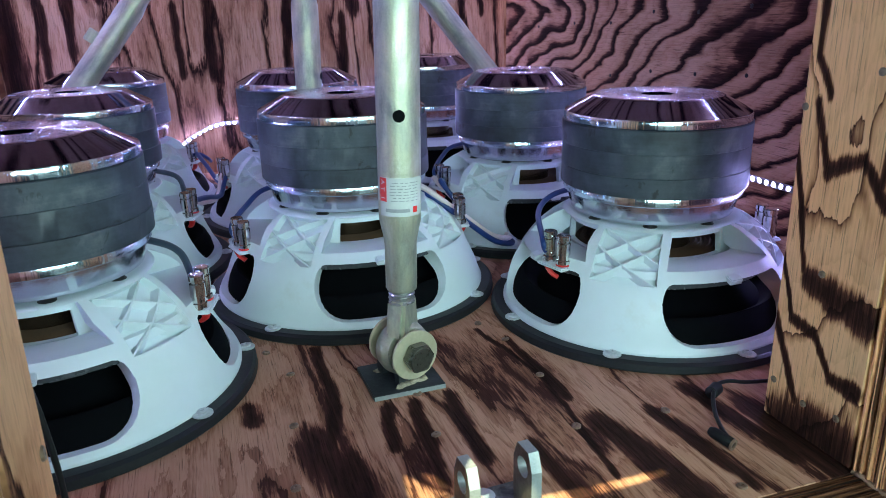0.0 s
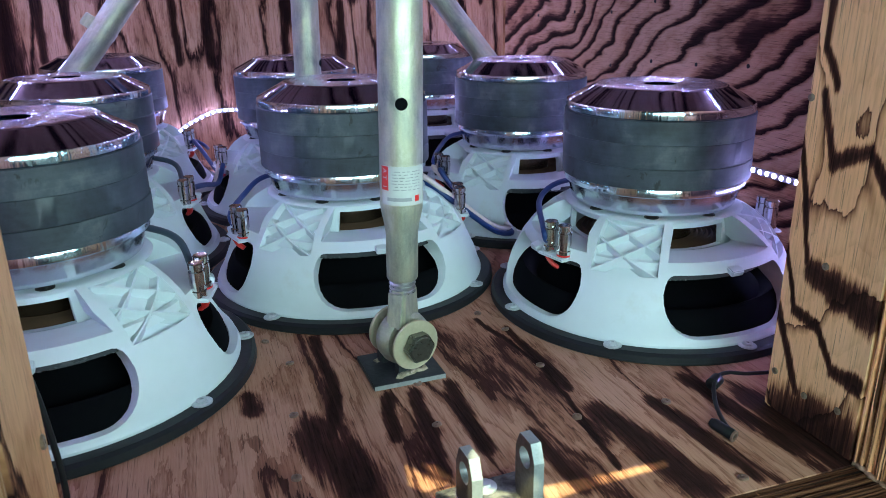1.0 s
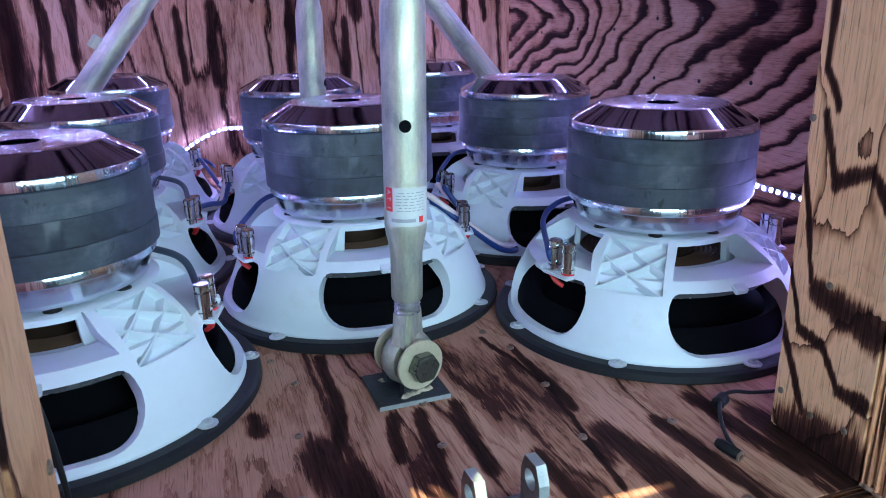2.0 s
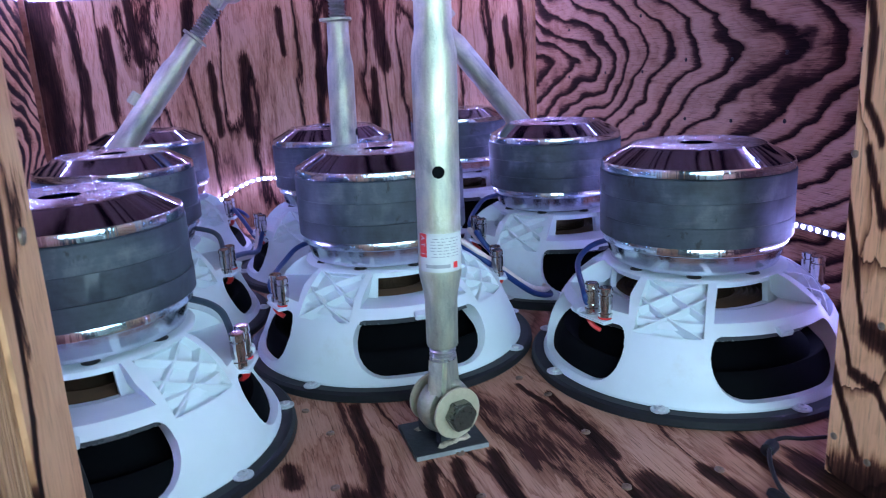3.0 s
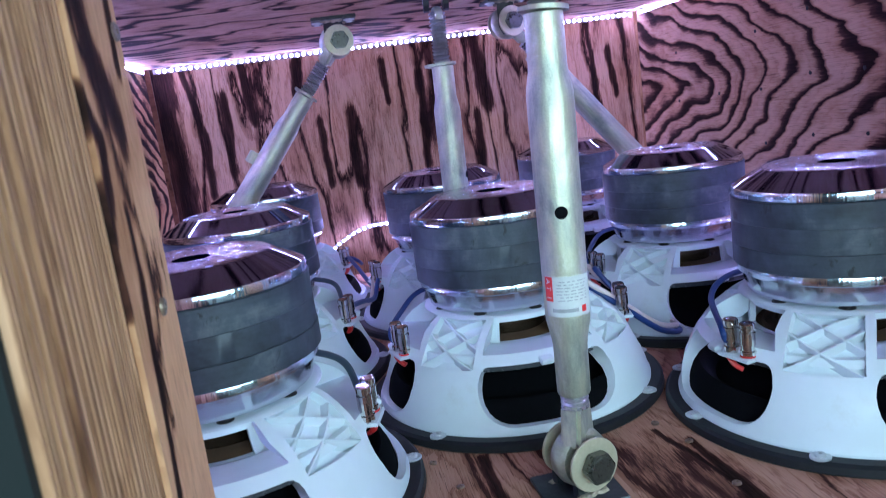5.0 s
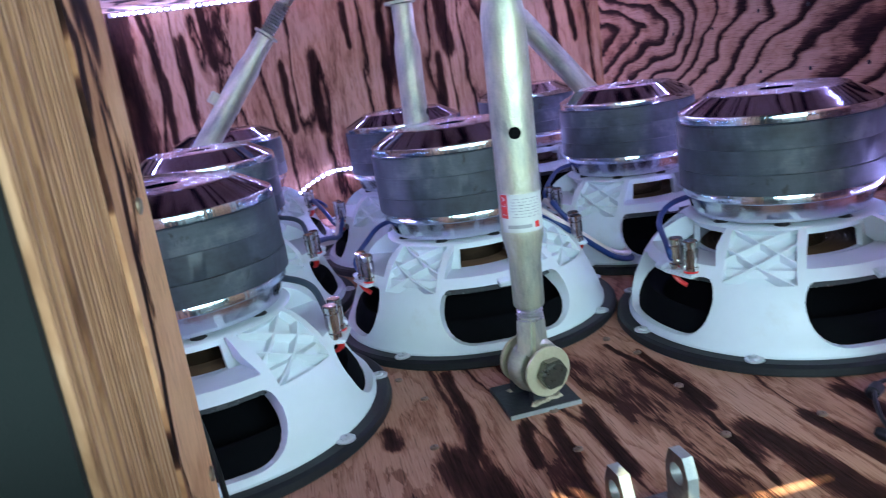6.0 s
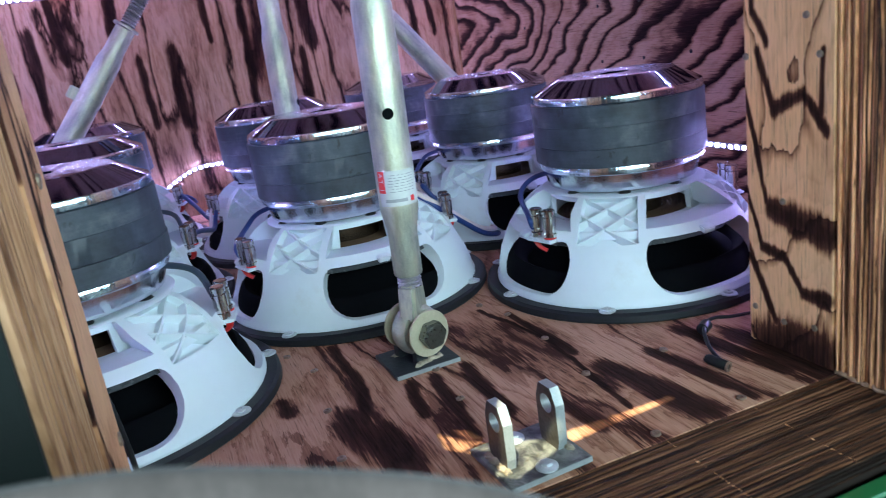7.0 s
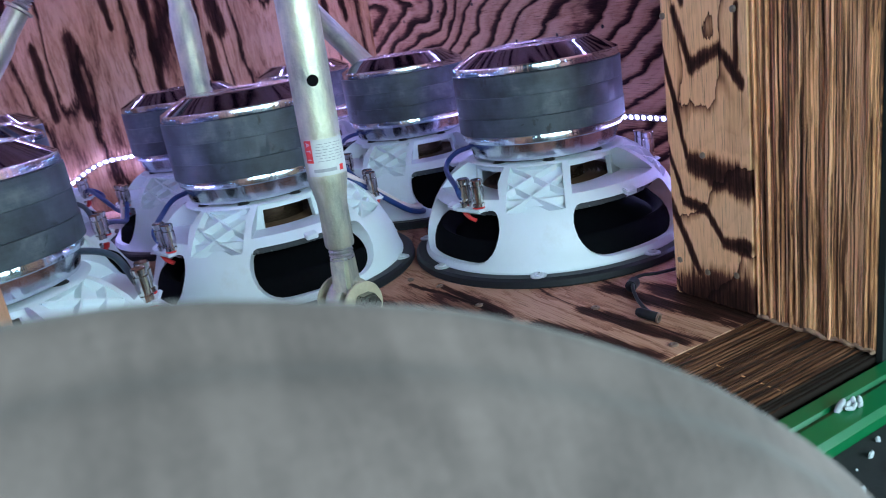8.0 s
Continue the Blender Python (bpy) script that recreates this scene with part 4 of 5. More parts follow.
    bolt = lathe([(0.0084, 0.1318), (0.0084, 0.1324), (0.0070, 0.1325), (0.0070, 0.1356)], 14)
    me = bpy.data.meshes.new("bolt")
    bolt.to_mesh(me)
    bolt.free()
    me.materials.append(BLACK)
    for k in range(8):
        a = radians(45 * k + 10)
        piece("bolt", me, sub, pose(0.0895 * math.cos(a), 0.0895 * math.sin(a), 0.0))
    w = join(lathe([(0.0100, 0.0), (0.0100, 0.0012), (0.0092, 0.0018), (0.0062, 0.0018)], 20), lathe([(0.0055, 0.0017), (0.0055, 0.0032), (0.0042, 0.0042), (0.0022, 0.0042), (0.0020, 0.0026)], 12))
    me = bpy.data.meshes.new("mounting_screw")
    w.to_mesh(me)
    w.free()
    me.materials.append(ZINC_HEAD)
    for k in range(8):
        a = radians(45 * k)
        piece("mounting_screw", me, sub, pose(0.1895 * math.cos(a), 0.1895 * math.sin(a), 0.0128, rng.uniform(-2, 2), rng.uniform(-2, 2), rng.uniform(0, 60)))
    # two pairs of binding posts on their brackets
    post = lathe([(0.0072, 0.0), (0.0072, 0.006), (0.0060, 0.007), (0.0060, 0.012), (0.0070, 0.0125), (0.0070, 0.026), (0.0058, 0.0268), (0.0058, 0.0285), (0.0070, 0.029), (0.0070, 0.034), (0.0060, 0.0352)], 20)
    pm = bpy.data.meshes.new("binding_post")
    post.to_mesh(pm)
    post.free()
    pm.materials.append(POST_CHROME)
    collar = lathe([(0.0083, 0.0), (0.0087, 0.0004), (0.0087, 0.0018), (0.0083, 0.0022)], 20)
    cm = bpy.data.meshes.new("collar")
    collar.to_mesh(cm)
    collar.free()
    cm.materials.append(RED)
    for az in (-32, 119):
        base = pose(0, 0, 0, 0, 0, az)
        tab = part("terminal_bracket", join(box((0.134, -0.022, 0.0855), (0.167, 0.022, 0.0895), 0.0015), box((0.140, -0.018, 0.0825), (0.148, 0.018, 0.0925), 0.001)), WHITE, sub, "white terminal bracket")
        tab.matrix_basis = base
        for s in (-1, 1):
            piece("binding_post", pm, tab, pose(0.1545, s * 0.0115, 0.0897) @ Matrix.Diagonal((1.15, 1.15, 1.05, 1)), "chrome binding post")
        piece("collar", cm, tab, pose(0.1545, 0.0115, 0.0897), "red plastic collar")
        part("lead", sweep([(0.158, -0.010, 0.087), (0.159, -0.009, 0.082), (0.157, -0.005, 0.076), (0.152, 0.000, 0.071)], 0.0026, 8, 6, 1.7), RED, tab, "short red tinsel lead")
    return sub


SUBS = {"A": (-0.349, -0.193, 227.5), "B": (-0.354, 0.206, 220), "C": (-0.35, 0.645, 224), "D": (0.002, -0.002, 228), "E": (0.0, 0.430, 226), "F": (0.348, -0.209, 227), "G": (0.349, 0.196, 222), "H": (0.336, 0.706, 226)}
first = subwoofer()
first.matrix_basis = pose(SUBS["A"][0], SUBS["A"][1], 0, 0, 0, SUBS["A"][2])
for key in "BCDEFGH":
    x, y, a = SUBS[key]
    copy_thing(first, pose(x, y, 0, 0, 0, a))


def post_top(key, which, side, lift=0.0):
    """The place of a binding post of a subwoofer."""
    x, y, a = SUBS[key]
    return pose(x, y, 0, 0, 0, a) @ pose(0, 0, 0, 0, 0, (-32, 119)[which]) @ Vector((0.1545, side * 0.0115, 0.0975 + lift))


def neck_point(key, az, r=0.118, z=0.135):
    x, y, a = SUBS[key]
    return Vector((x + r * math.cos(radians(az)), y + r * math.sin(radians(az)), z))


def wire(pts, mat, r, label):
    return tagged(finish("speaker_wire", sweep(pts, r, 10, 10), mat, None, "", 60), label, "wire", "speaker wires")


# blue leads that rise from the front posts and run in behind the motor necks
for key, which, ang in (("F", 0, 158), ("D", 0, 172), ("G", 0, 165), ("H", 0, 165)):
    p = post_top(key, which, -1, 0.004)
    x, y, a = SUBS[key]
    outv = Vector((p.x - x, p.y - y, 0)).normalized()
    wire([p, p + outv * 0.006 + Vector((0, 0.002, 0.002)), p + outv * 0.006 + Vector((0, 0.010, 0.014)), neck_point(key, ang - 4, 0.139, 0.125), neck_point(key, ang - 24, 0.126, 0.137), neck_point(key, ang - 58, 0.120, 0.136)], BLUE, 0.0036, "blue speaker wire looping from a binding post")
for key, mat in (("A", SLATE), ("B", SLATE)):
    p = post_top(key, 1, 1)
    x, y, a = SUBS[key]
    wire([p, p + Vector((-0.008, 0.012, 0.004)), neck_point(key, 12, 0.135, 0.128), neck_point(key, 30, 0.116, 0.137), neck_point(key, 62, 0.120, 0.132)], mat, 0.0040, "dark speaker wire arching from a binding post to the basket")
p = post_top("C", 1, 1)
wire([p, p + Vector((0.010, -0.006, 0.003)), p + Vector((0.024, 0.002, -0.008)), p + Vector((0.030, 0.030, -0.020))], BLUE, 0.0036, "blue speaker wire with a short loop at a binding post")
# a pair that leaves a motor neck, falls into the gap between three drivers and climbs to the next terminals
for k, mat in enumerate((PALE_WIRE, BLUE)):
    o = Vector((0.004 * k, -0.002 * k, -0.0088 * k))
    e = post_top("G", 0, -1 + 2 * k)
    wire([Vector(q) + o for q in ((0.080, 0.040, 0.139), (0.104, -0.008, 0.139), (0.128, -0.030, 0.122), (0.160, -0.030, 0.096), (0.208, -0.022, 0.058), (0.250, 0.010, 0.040), (0.258, 0.060, 0.036), (0.220, 0.120, 0.060))] + [e + Vector((-0.012, -0.012, 0.006)), e], mat, 0.0042, "blue speaker wire between two drivers" if mat is BLUE else "pale speaker wire between two drivers")
for a, b, mats in (("B", "E", (BLUE, PALE_WIRE)), ("C", "E", (BLUE,))):
    for k, mat in enumerate(mats):
        s, e = post_top(a, 1, 1 - 2 * k), post_top(b, 0, 1 - 2 * k)
        mid = (s + e) / 2
        mid.z = 0.072
        d = (e - s) / 4
        wire([s, s + d * 0.3 + Vector((0, 0, 0.006)), mid - d * 0.5 + Vector((0, 0, 0.020 - 0.007 * k)), mid + d + Vector((0, 0, 0.002 - 0.006 * k)), e - d * 0.3 + Vector((0, 0, -0.008)), e], mat, 0.0042, "blue speaker wire between two drivers" if mat is BLUE else "pale speaker wire between two drivers")


# ---------------------------------------------------------------- adjustable steel links
def hexagon(r):
    return [(r * math.cos(math.pi / 3 * k), r * math.sin(math.pi / 3 * k)) for k in range(6)]


def rod_eye(parent, at, m, label, bare=False):
    """A forged eye with washers and a hex bolt; its axis is the local y of m."""
    turn = at @ m
    eye_part = part("rod_eye", lathe([(0.0140, -0.0115), (0.0245, -0.0115), (0.0278, -0.008), (0.0292, 0.0), (0.0278, 0.008), (0.0245, 0.0115), (0.0140, 0.0115)], 40, True), GALV, parent, label, 40)
    eye_part.matrix_basis = turn @ pose(0, 0, 0, 90, 0, 0) @ (Matrix.Diagonal((0.5, 0.5, 0.55, 1)) if bare else Matrix.Identity(4))
    if bare:
        return eye_part
    for y in (-0.0238, 0.0238):
        wsh = part("washer", lathe([(0.010, -0.0018), (0.0258, -0.0018), (0.0265, -0.001), (0.0265, 0.001), (0.0258, 0.0018), (0.010, 0.0018)], 36, True), ZINC, parent, "yellow zinc washer", 40)
        wsh.matrix_basis = turn @ pose(0, y, 0, 90, 0, 0)
    for y, h in ((-0.0256, 0.0115), (0.0256, 0.010)):
        head = join(prism(hexagon(0.0162), 0, h, None, 0.0012), lathe([(0.0130, h - 0.0002), (0.0128, h + 0.0006), (0.0118, h + 0.0009)], 24))
        b = part("hex_bolt", head, BOLT_STEEL, parent, "dark hex bolt head")
        b.matrix_basis = turn @ pose(0, y, 0, 90 if y < 0 else -90, 0, 0)
    return eye_part


def steel_link(foot, top, bolt_turn, label, writing=False, lug_at=0.0, lug_way=(-1, 0, 0), bare=False, end=0.877):
    """A turnbuckle link from a floor plate to a ceiling plate: eyes, tube with necked ends, threads and lock handle."""
    foot, top = Vector(foot), Vector(top)
    axis = top - foot
    L = axis.length
    link = thing("top_link", label, "steel link", "steel links bracing the box")
    link.matrix_basis = Matrix.Translation(foot) @ axis.to_track_quat("Z", "Y").to_matrix().to_4x4()
    unturn = link.matrix_basis.to_3x3().to_4x4().inverted()
    e1 = L * end
    tube = [(0.0060, 0.066), (0.0150, 0.066), (0.0158, 0.068), (0.0160, 0.114), (0.0170, 0.122), (0.0202, 0.138), (0.0208, 0.144), (0.0208, e1 - 0.068), (0.0202, e1 - 0.063), (0.0174, e1 - 0.049), (0.0170, e1 - 0.044), (0.0168, e1 - 0.001), (0.0158, e1), (0.0060, e1)]
    body = part("tube", lathe(tube, 48, True), GALV, link, "galvanised steel tube", 35)
    # tube is not bored: a black plug stands for the hole's dark inside
    hole = part("cross_hole_plug", lathe([(0.0058, -0.0212), (0.0058, 0.0212)], 20), CONE, body)
    hole.matrix_basis = Matrix.Translation((0, 0, 0.242)) @ unturn @ pose(0, 0, 0, 0, 0, bolt_turn - 29) @ pose(0, 0, 0, 90, 0, 0)
    threads = [(0.0100 if k % 2 else 0.0137, e1 - 0.002 + 0.0027 * k) for k in range(int(((L * 1.06 - 0.018 if bare else L - 0.040) - e1) / 0.0027))]
    part("upper_thread", lathe([(0.0040, threads[0][1])] + threads + [(0.0040, threads[-1][1])], 24, True), THREAD, link, "threaded rod", 20)
    low = [(0.0118 if k % 2 else 0.0136, 0.052 + 0.0022 * k) for k in range(8)]
    part("lower_thread", lathe([(0.0040, low[0][1])] + low + [(0.0040, low[-1][1])], 24, True), THREAD, link, "", 20)
    # flattened necks between thread and eye
    for z0, z1 in ((0.016, 0.056),) if bare else ((0.016, 0.056), (L - 0.016, L - 0.046)):
        neck = bmesh.new()
        add_box(neck, (-0.0190, -0.0100, 0), (0.0190, 0.0100, abs(z1 - z0)), 0.004)
        for v in neck.verts:
            f = v.co.z / abs(z1 - z0)
            v.co.x *= 1.22 - 0.44 * f
        nk = part("eye_neck", neck, GALV, link, "", 40)
        nk.matrix_basis = Matrix.Translation((0, 0, z0)) @ (pose(0, 0, 0, 0, 0, bolt_turn) if z0 < z1 else pose(0, 0, 0, 180, 0, -bolt_turn))
    lock = ring_plate(lambda a: ((0.022 + 0.010 * max(0, math.cos(a)) ** 6) * math.cos(a), 0.022 * math.sin(a)), 0.0085, 0.0, 0.004, 40)
    part("lock_nut", lock, GALV, link, "lock nut plate").matrix_basis = pose(0, 0, e1 + 0.0005, 3, 2, bolt_turn + 20)
    if lug_at:
        local = unturn @ Vector(lug_way)
        lug_turn = math.degrees(math.atan2(-local.x, local.y))
        part("handle_lug", box((-0.004, 0.018, -0.011), (0.004, 0.036, 0.011), 0.0015), GALV, link, "small welded lug").matrix_basis = pose(0, 0, L * lug_at, 0, 0, lug_turn)
        part("lug_band", lathe([(0.0206, -0.006), (0.0218, -0.006), (0.0218, 0.006), (0.0206, 0.006)], 32, True), GALV, link, "welded band under the lug", 40).matrix_basis = pose(0, 0, L * lug_at)
    rod_eye(link, Matrix.Identity(4), unturn @ pose(0, 0, 0, 0, 0, bolt_turn), "forged rod eye")
    rod_eye(link, Matrix.Translation((0, 0, L)), unturn @ pose(0, 0, 0, 0, 0, bolt_turn), "forged rod eye", bare)
    if writing:
        wrap_label(link, bolt_turn)
    return link


def wrap_label(link, turn):
    """A paper label bent round the tube, with its bars of print and its red block."""
    def patch(a0, a1, z0, z1, r, mat, name, label=""):
        bm = bmesh.new()
        n = max(2, int(abs(a1 - a0) / 5))
        rows = [[bm.verts.new((rr * math.cos(radians(a0 + (a1 - a0) * k / n)), rr * math.sin(radians(a0 + (a1 - a0) * k / n)), z)) for k in range(n + 1)] for rr, z in ((r, z0), (r, z1), (r - 0.0004, z1), (r - 0.0004, z0))]
        for a, b in zip(rows, rows[1:] + rows[:1]):
            for k in range(n):
                bm.faces.new((a[k], a[k + 1], b[k + 1], b[k]))
        bmesh.ops.recalc_face_normals(bm, faces=bm.faces)
        return part(name, bm, mat, link, label, 60)
    c = turn - 149
    patch(c - 66, c + 66, 0.1470, 0.1845, 0.02125, LABEL, "label", "white paper label with red block and fine print")
    patch(c - 66, c - 42, 0.1612, 0.1842, 0.02145, RED, "label_block", "red block on the label")
    g = random.Random(8)
    for k in range(7):
        z = 0.1620 + 0.0029 * k
        a0 = c - 34 + g.uniform(0, 20)
        while a0 < c + 44:
            a1 = min(a0 + g.uniform(6, 18), c + 46)
            patch(a0, a1, z, z + 0.0007, 0.02145, INK, "print_bar")
            a0 = a1 + g.uniform(3, 6)
    patch(c - 46, c + 20, 0.1512, 0.1546, 0.02145, INK, "print_bar")
    patch(c + 29, c + 43, 0.1503, 0.1563, 0.02145, RED, "label_emblem", "red emblem on the label")
    for k, ch in enumerate("AT1"):
        cur = bpy.data.curves.new("letter", "FONT")
        cur.body, cur.size, cur.align_x, cur.align_y = ch, 0.0075, "CENTER", "CENTER"
        tmp = new("letter", cur)
        me = bpy.data.meshes.new_from_object(tmp.evaluated_get(bpy.context.evaluated_depsgraph_get()))
        bpy.data.objects.remove(tmp)
        me.materials.clear()
        me.materials.append(LABEL)
        a = c - 54
        ob = piece("letter", me, link, pose(0.0217 * math.cos(radians(a)), 0.0217 * math.sin(radians(a)), (0.1800, 0.1735, 0.1648)[k], 0, 0, a + 90) @ pose(0, 0, 0, 90, 0, 0) @ pose(0, 0, 0, 0, 0, -90))


def tab_outline(w, h):
    """A lug: square foot and chamfered head."""
    return [(-w / 2, 0), (w / 2, 0), (w / 2, h * 0.74), (w * 0.30, h), (-w * 0.30, h), (-w / 2, h * 0.74)]


def lug_mesh(w, h, thick, hole_z, r):
    n = 40
    def outer(a):
        # outline met by a ray from the hole's centre
        d = (math.cos(a), math.sin(a))
        best = 1e9
        pts = [(x, y - hole_z) for x, y in tab_outline(w, h)]
        for (x0, y0), (x1, y1) in zip(pts, pts[1:] + pts[:1]):
            ex, ey = x1 - x0, y1 - y0
            den = d[0] * ey - d[1] * ex
            if abs(den) < 1e-9:
                continue
            t = (x0 * ey - y0 * ex) / den
            u = (x0 * d[1] - y0 * d[0]) / den
            if t > 0 and -1e-6 <= u <= 1 + 1e-6:
                best = min(best, t)
        return best * d[0], best * d[1]
    return ring_plate(outer, r, -thick / 2, thick / 2, n, pose(0, 0, hole_z, 90, 0, 0))


def floor_bracket(x, y, turn, lug_turn, gap, label, up=True, z=0.0, screws=True, lugs_z=0.054, bright=False):
    br = thing("anchor_bracket", label, "bracket", "welded anchor brackets")
    br.matrix_basis = pose(x, y, z, 0 if up else 180, 0, turn)
    plate = part("base_plate", box((-0.0385, -0.0365, 0), (0.0385, 0.0365, 0.0055), 0.0008), FRONT_PLATE if bright else (PLATE if up else DARK_PLATE), br, "bare steel base plate with weld marks")
    part("sheared_edge", box((-0.0380, -0.0368, 0.0006), (0.0380, -0.0362, 0.0052)), CUT_STEEL, br, "bright sheared edge")
    for s in (-1, 1):
        lug = part("lug", lug_mesh(0.030, lugs_z, 0.0085, lugs_z * 0.70, 0.0085), TAB_STEEL if bright else (PLATE if up else DARK_PLATE), br, "drilled steel lug")
        if bright:
            lug.data.materials.append(CUT_STEEL)
            for f in lug.data.polygons:
                f.material_index = 1 if abs(f.normal.y) < 0.5 else 0
        lug.matrix_basis = pose(0, 0, 0.0055, 0, 0, lug_turn) @ pose(0, s * gap / 2, 0)
        g = random.Random(3 + s)
        yb = s * (gap / 2 + 0.0055)
        bead = sweep([(-0.018 + 0.003 * k, yb + g.uniform(-0.0014, 0.0014), 0.0056 + g.uniform(-0.0012, 0.0014)) for k in range(13)], 0.0036, 7, 3)
        part("weld_bead", bead, WELD, br, "rough weld bead", 80).matrix_basis = pose(0, 0, 0, 0, 0, lug_turn)
    if screws:
        for sx, sy in ((0.0, 0.026), (0.0, -0.027)) if bright else ((-0.028, 0.004), (0.027, 0.012)):
            part("lag_screw", join(lathe([(0.0095, 0.0), (0.0095, 0.0016), (0.0060, 0.0028)], 20), prism(hexagon(0.0052), 0.0024, 0.0052)), ZINC_HEAD, br, "zinc washer-head screw").matrix_basis = pose(sx, sy, 0.0055)
    return br


floor_bracket(-0.008, -0.298, 2, 16, 0.034, "welded floor bracket under the upright steel link", True, 0.0, False, 0.044)
floor_bracket(0.002, -0.546, 3, 90, 0.050, "bare welded floor bracket with two drilled lugs", True, 0.0, True, 0.056, True)
LINK_LABEL = "galvanised adjustable steel link with forged eyes"
steel_link((-0.006, -0.306, 0.042), (0.001, -0.316, 0.513), 16, LINK_LABEL + " and paper label", True)
floor_bracket(0.005, -0.30, 0, 16, 0.034, "welded bracket on the plywood ceiling", False, ZC, False, 0.068)
steel_link((-0.014, 0.213, 0.037), (-0.004, 0.213, 0.525), 96, LINK_LABEL, False, 0.0, (-1, 0, 0), True, 0.845)
floor_bracket(-0.004, 0.213, 0, 96, 0.030, "welded bracket on the plywood ceiling", False, ZC, True, 0.026)
floor_bracket(-0.014, 0.213, 0, 96, 0.034, "welded floor bracket between two drivers", True, 0.0, False, 0.044)
steel_link((-0.548, 0.41, 0.037), (-0.157, 0.40, 0.524), 10, LINK_LABEL + ", leaning", False, 0.60, (-1, -0.2, 0), False, 0.825)
floor_bracket(-0.157, 0.40, 0, 10, 0.034, "welded bracket on the plywood ceiling", False, ZC, True, 0.056)
floor_bracket(-0.548, 0.41, 0, 10, 0.034, "welded floor bracket beside the side wall", True, 0.0, False, 0.044)
steel_link((0.556, 0.42, 0.037), (0.152, 0.40, 0.522), 12, LINK_LABEL + ", leaning", False, 0.855, (1, -0.15, 0.8))
floor_bracket(0.152, 0.40, 0, 12, 0.034, "welded bracket on the plywood ceiling", False, ZC, True, 0.058)
floor_bracket(0.556, 0.42, 0, 12, 0.034, "welded floor bracket beside the side wall", True, 0.0, False, 0.044)


# ---------------------------------------------------------------- LED tape round the walls
def diode_mesh():
    bm = box((-0.0023, -0.0005, -0.0025), (0.0023, 0.0005, 0.0025), 0.0002)
    me = bpy.data.meshes.new("diode")
    bm.to_mesh(me)
    bm.free()
    me.materials.append(LED)
    return me


DIODE_MESH = diode_mesh()


def led_tape(pts, inward, label, pitch=0.0148, droop=0.0):
    """A flexible tape with a row of diodes; inward gives the side that they face."""
    tape = thing("led_strip", label, "light strip", "LED strips")
    line = spline(pts, 24)
    bm = bmesh.new()
    places = []
    h, th = Vector((0, 0, 0.0050)), 0.0022
    rows = []
    for k, p in enumerate(line):
        d = (line[min(k + 1, len(line) - 1)] - line[max(k - 1, 0)])
        nrm = Vector((-d.y, d.x, 0)).normalized() * inward
        rows.append((p, nrm))
    vs = [[bm.verts.new(v) for v in (p - h, p + h, p + h + n * th, p - h + n * th)] for p, n in rows]
    for a, b in zip(vs, vs[1:]):
        for k in range(4):
            bm.faces.new((a[k], a[(k + 1) % 4], b[(k + 1) % 4], b[k]))
    bm.faces.new(vs[0])
    bm.faces.new(list(reversed(vs[-1])))
    bmesh.ops.recalc_face_normals(bm, faces=bm.faces)
    part("tape", bm, STRIP, tape, "white flexible tape")
    walked, nxt = 0.0, pitch / 2
    for (p, n), (q, n2) in zip(rows, rows[1:]):
        step = (q - p).length
        while step > 0 and walked + step >= nxt:
            c = p.lerp(q, (nxt - walked) / step)
            t = (q - p).normalized()
            face = (n * math.cos(droop) - Vector((0, 0, 1)) * math.sin(droop)).normalized()
            m = Matrix((t, face, t.cross(face))).transposed().to_4x4()
            m.translation = c + n * (th + 0.0003 + 0.0022 * math.sin(droop))
            places.append(m)
            nxt += pitch
        walked += step
    for m in places:
        piece("diode", DIODE_MESH, tape, m)
    return tape


zt = ZC - 0.0075
e = 0.001
led_tape([(XE - e, -0.55, zt), (XE - e, 0.2, zt), (XE - e, YN - 0.02, zt)], 1, "lit LED strip along the top of the side wall", 0.0148, radians(5))
led_tape([(XE - 0.01, YN - e, zt), (0.0, YN - e, zt), (XW + 0.02, YN - e, zt)], 1, "lit LED strip along the top of the back wall", 0.0148, radians(5))
led_tape([(XW + e, YN - 0.02, zt), (XW + e, 0.2, zt), (XW + e, -0.55, zt)], 1, "lit LED strip along the top of the side wall", 0.0148, radians(5))
led_tape([(XE - e, -0.50, 0.118), (XE - e, -0.1, 0.117), (XE - e, 0.3, 0.116), (XE - e, YN - 0.02, 0.118)], 1, "lit LED strip low on the side wall")
led_tape([(XE - 0.02, YN - e, 0.118), (0.2, YN - e, 0.112), (0.0, YN - e, 0.116), (-0.08, YN - e, 0.119), (-0.145, YN - e, 0.116), (-0.215, YN - e, 0.084), (-0.26, YN - e, 0.05), (-0.36, YN - e, 0.07), (-0.55, YN - e, 0.118)], 1, "lit LED strip low on the back wall, sagging", 0.0148, radians(40))
led_tape([(XW + e, YN - 0.02, 0.118), (XW + e, 0.3, 0.116), (XW + e, -0.50, 0.118)], 1, "lit LED strip low on the side wall")


# ---------------------------------------------------------------- loose cables
cable = thing("power_lead", "thin black power lead with barrel plug on the floor", "cable")
part("cord", sweep([(0.350, -0.446, 0.006), (0.318, -0.442, 0.008), (0.300, -0.437, 0.010), (0.284, -0.440, 0.010), (0.268, -0.455, 0.009), (0.255, -0.475, 0.005), (0.244, -0.498, 0.004), (0.237, -0.517, 0.005)], 0.0021, 8, 10), BLACK, cable, "", 60)
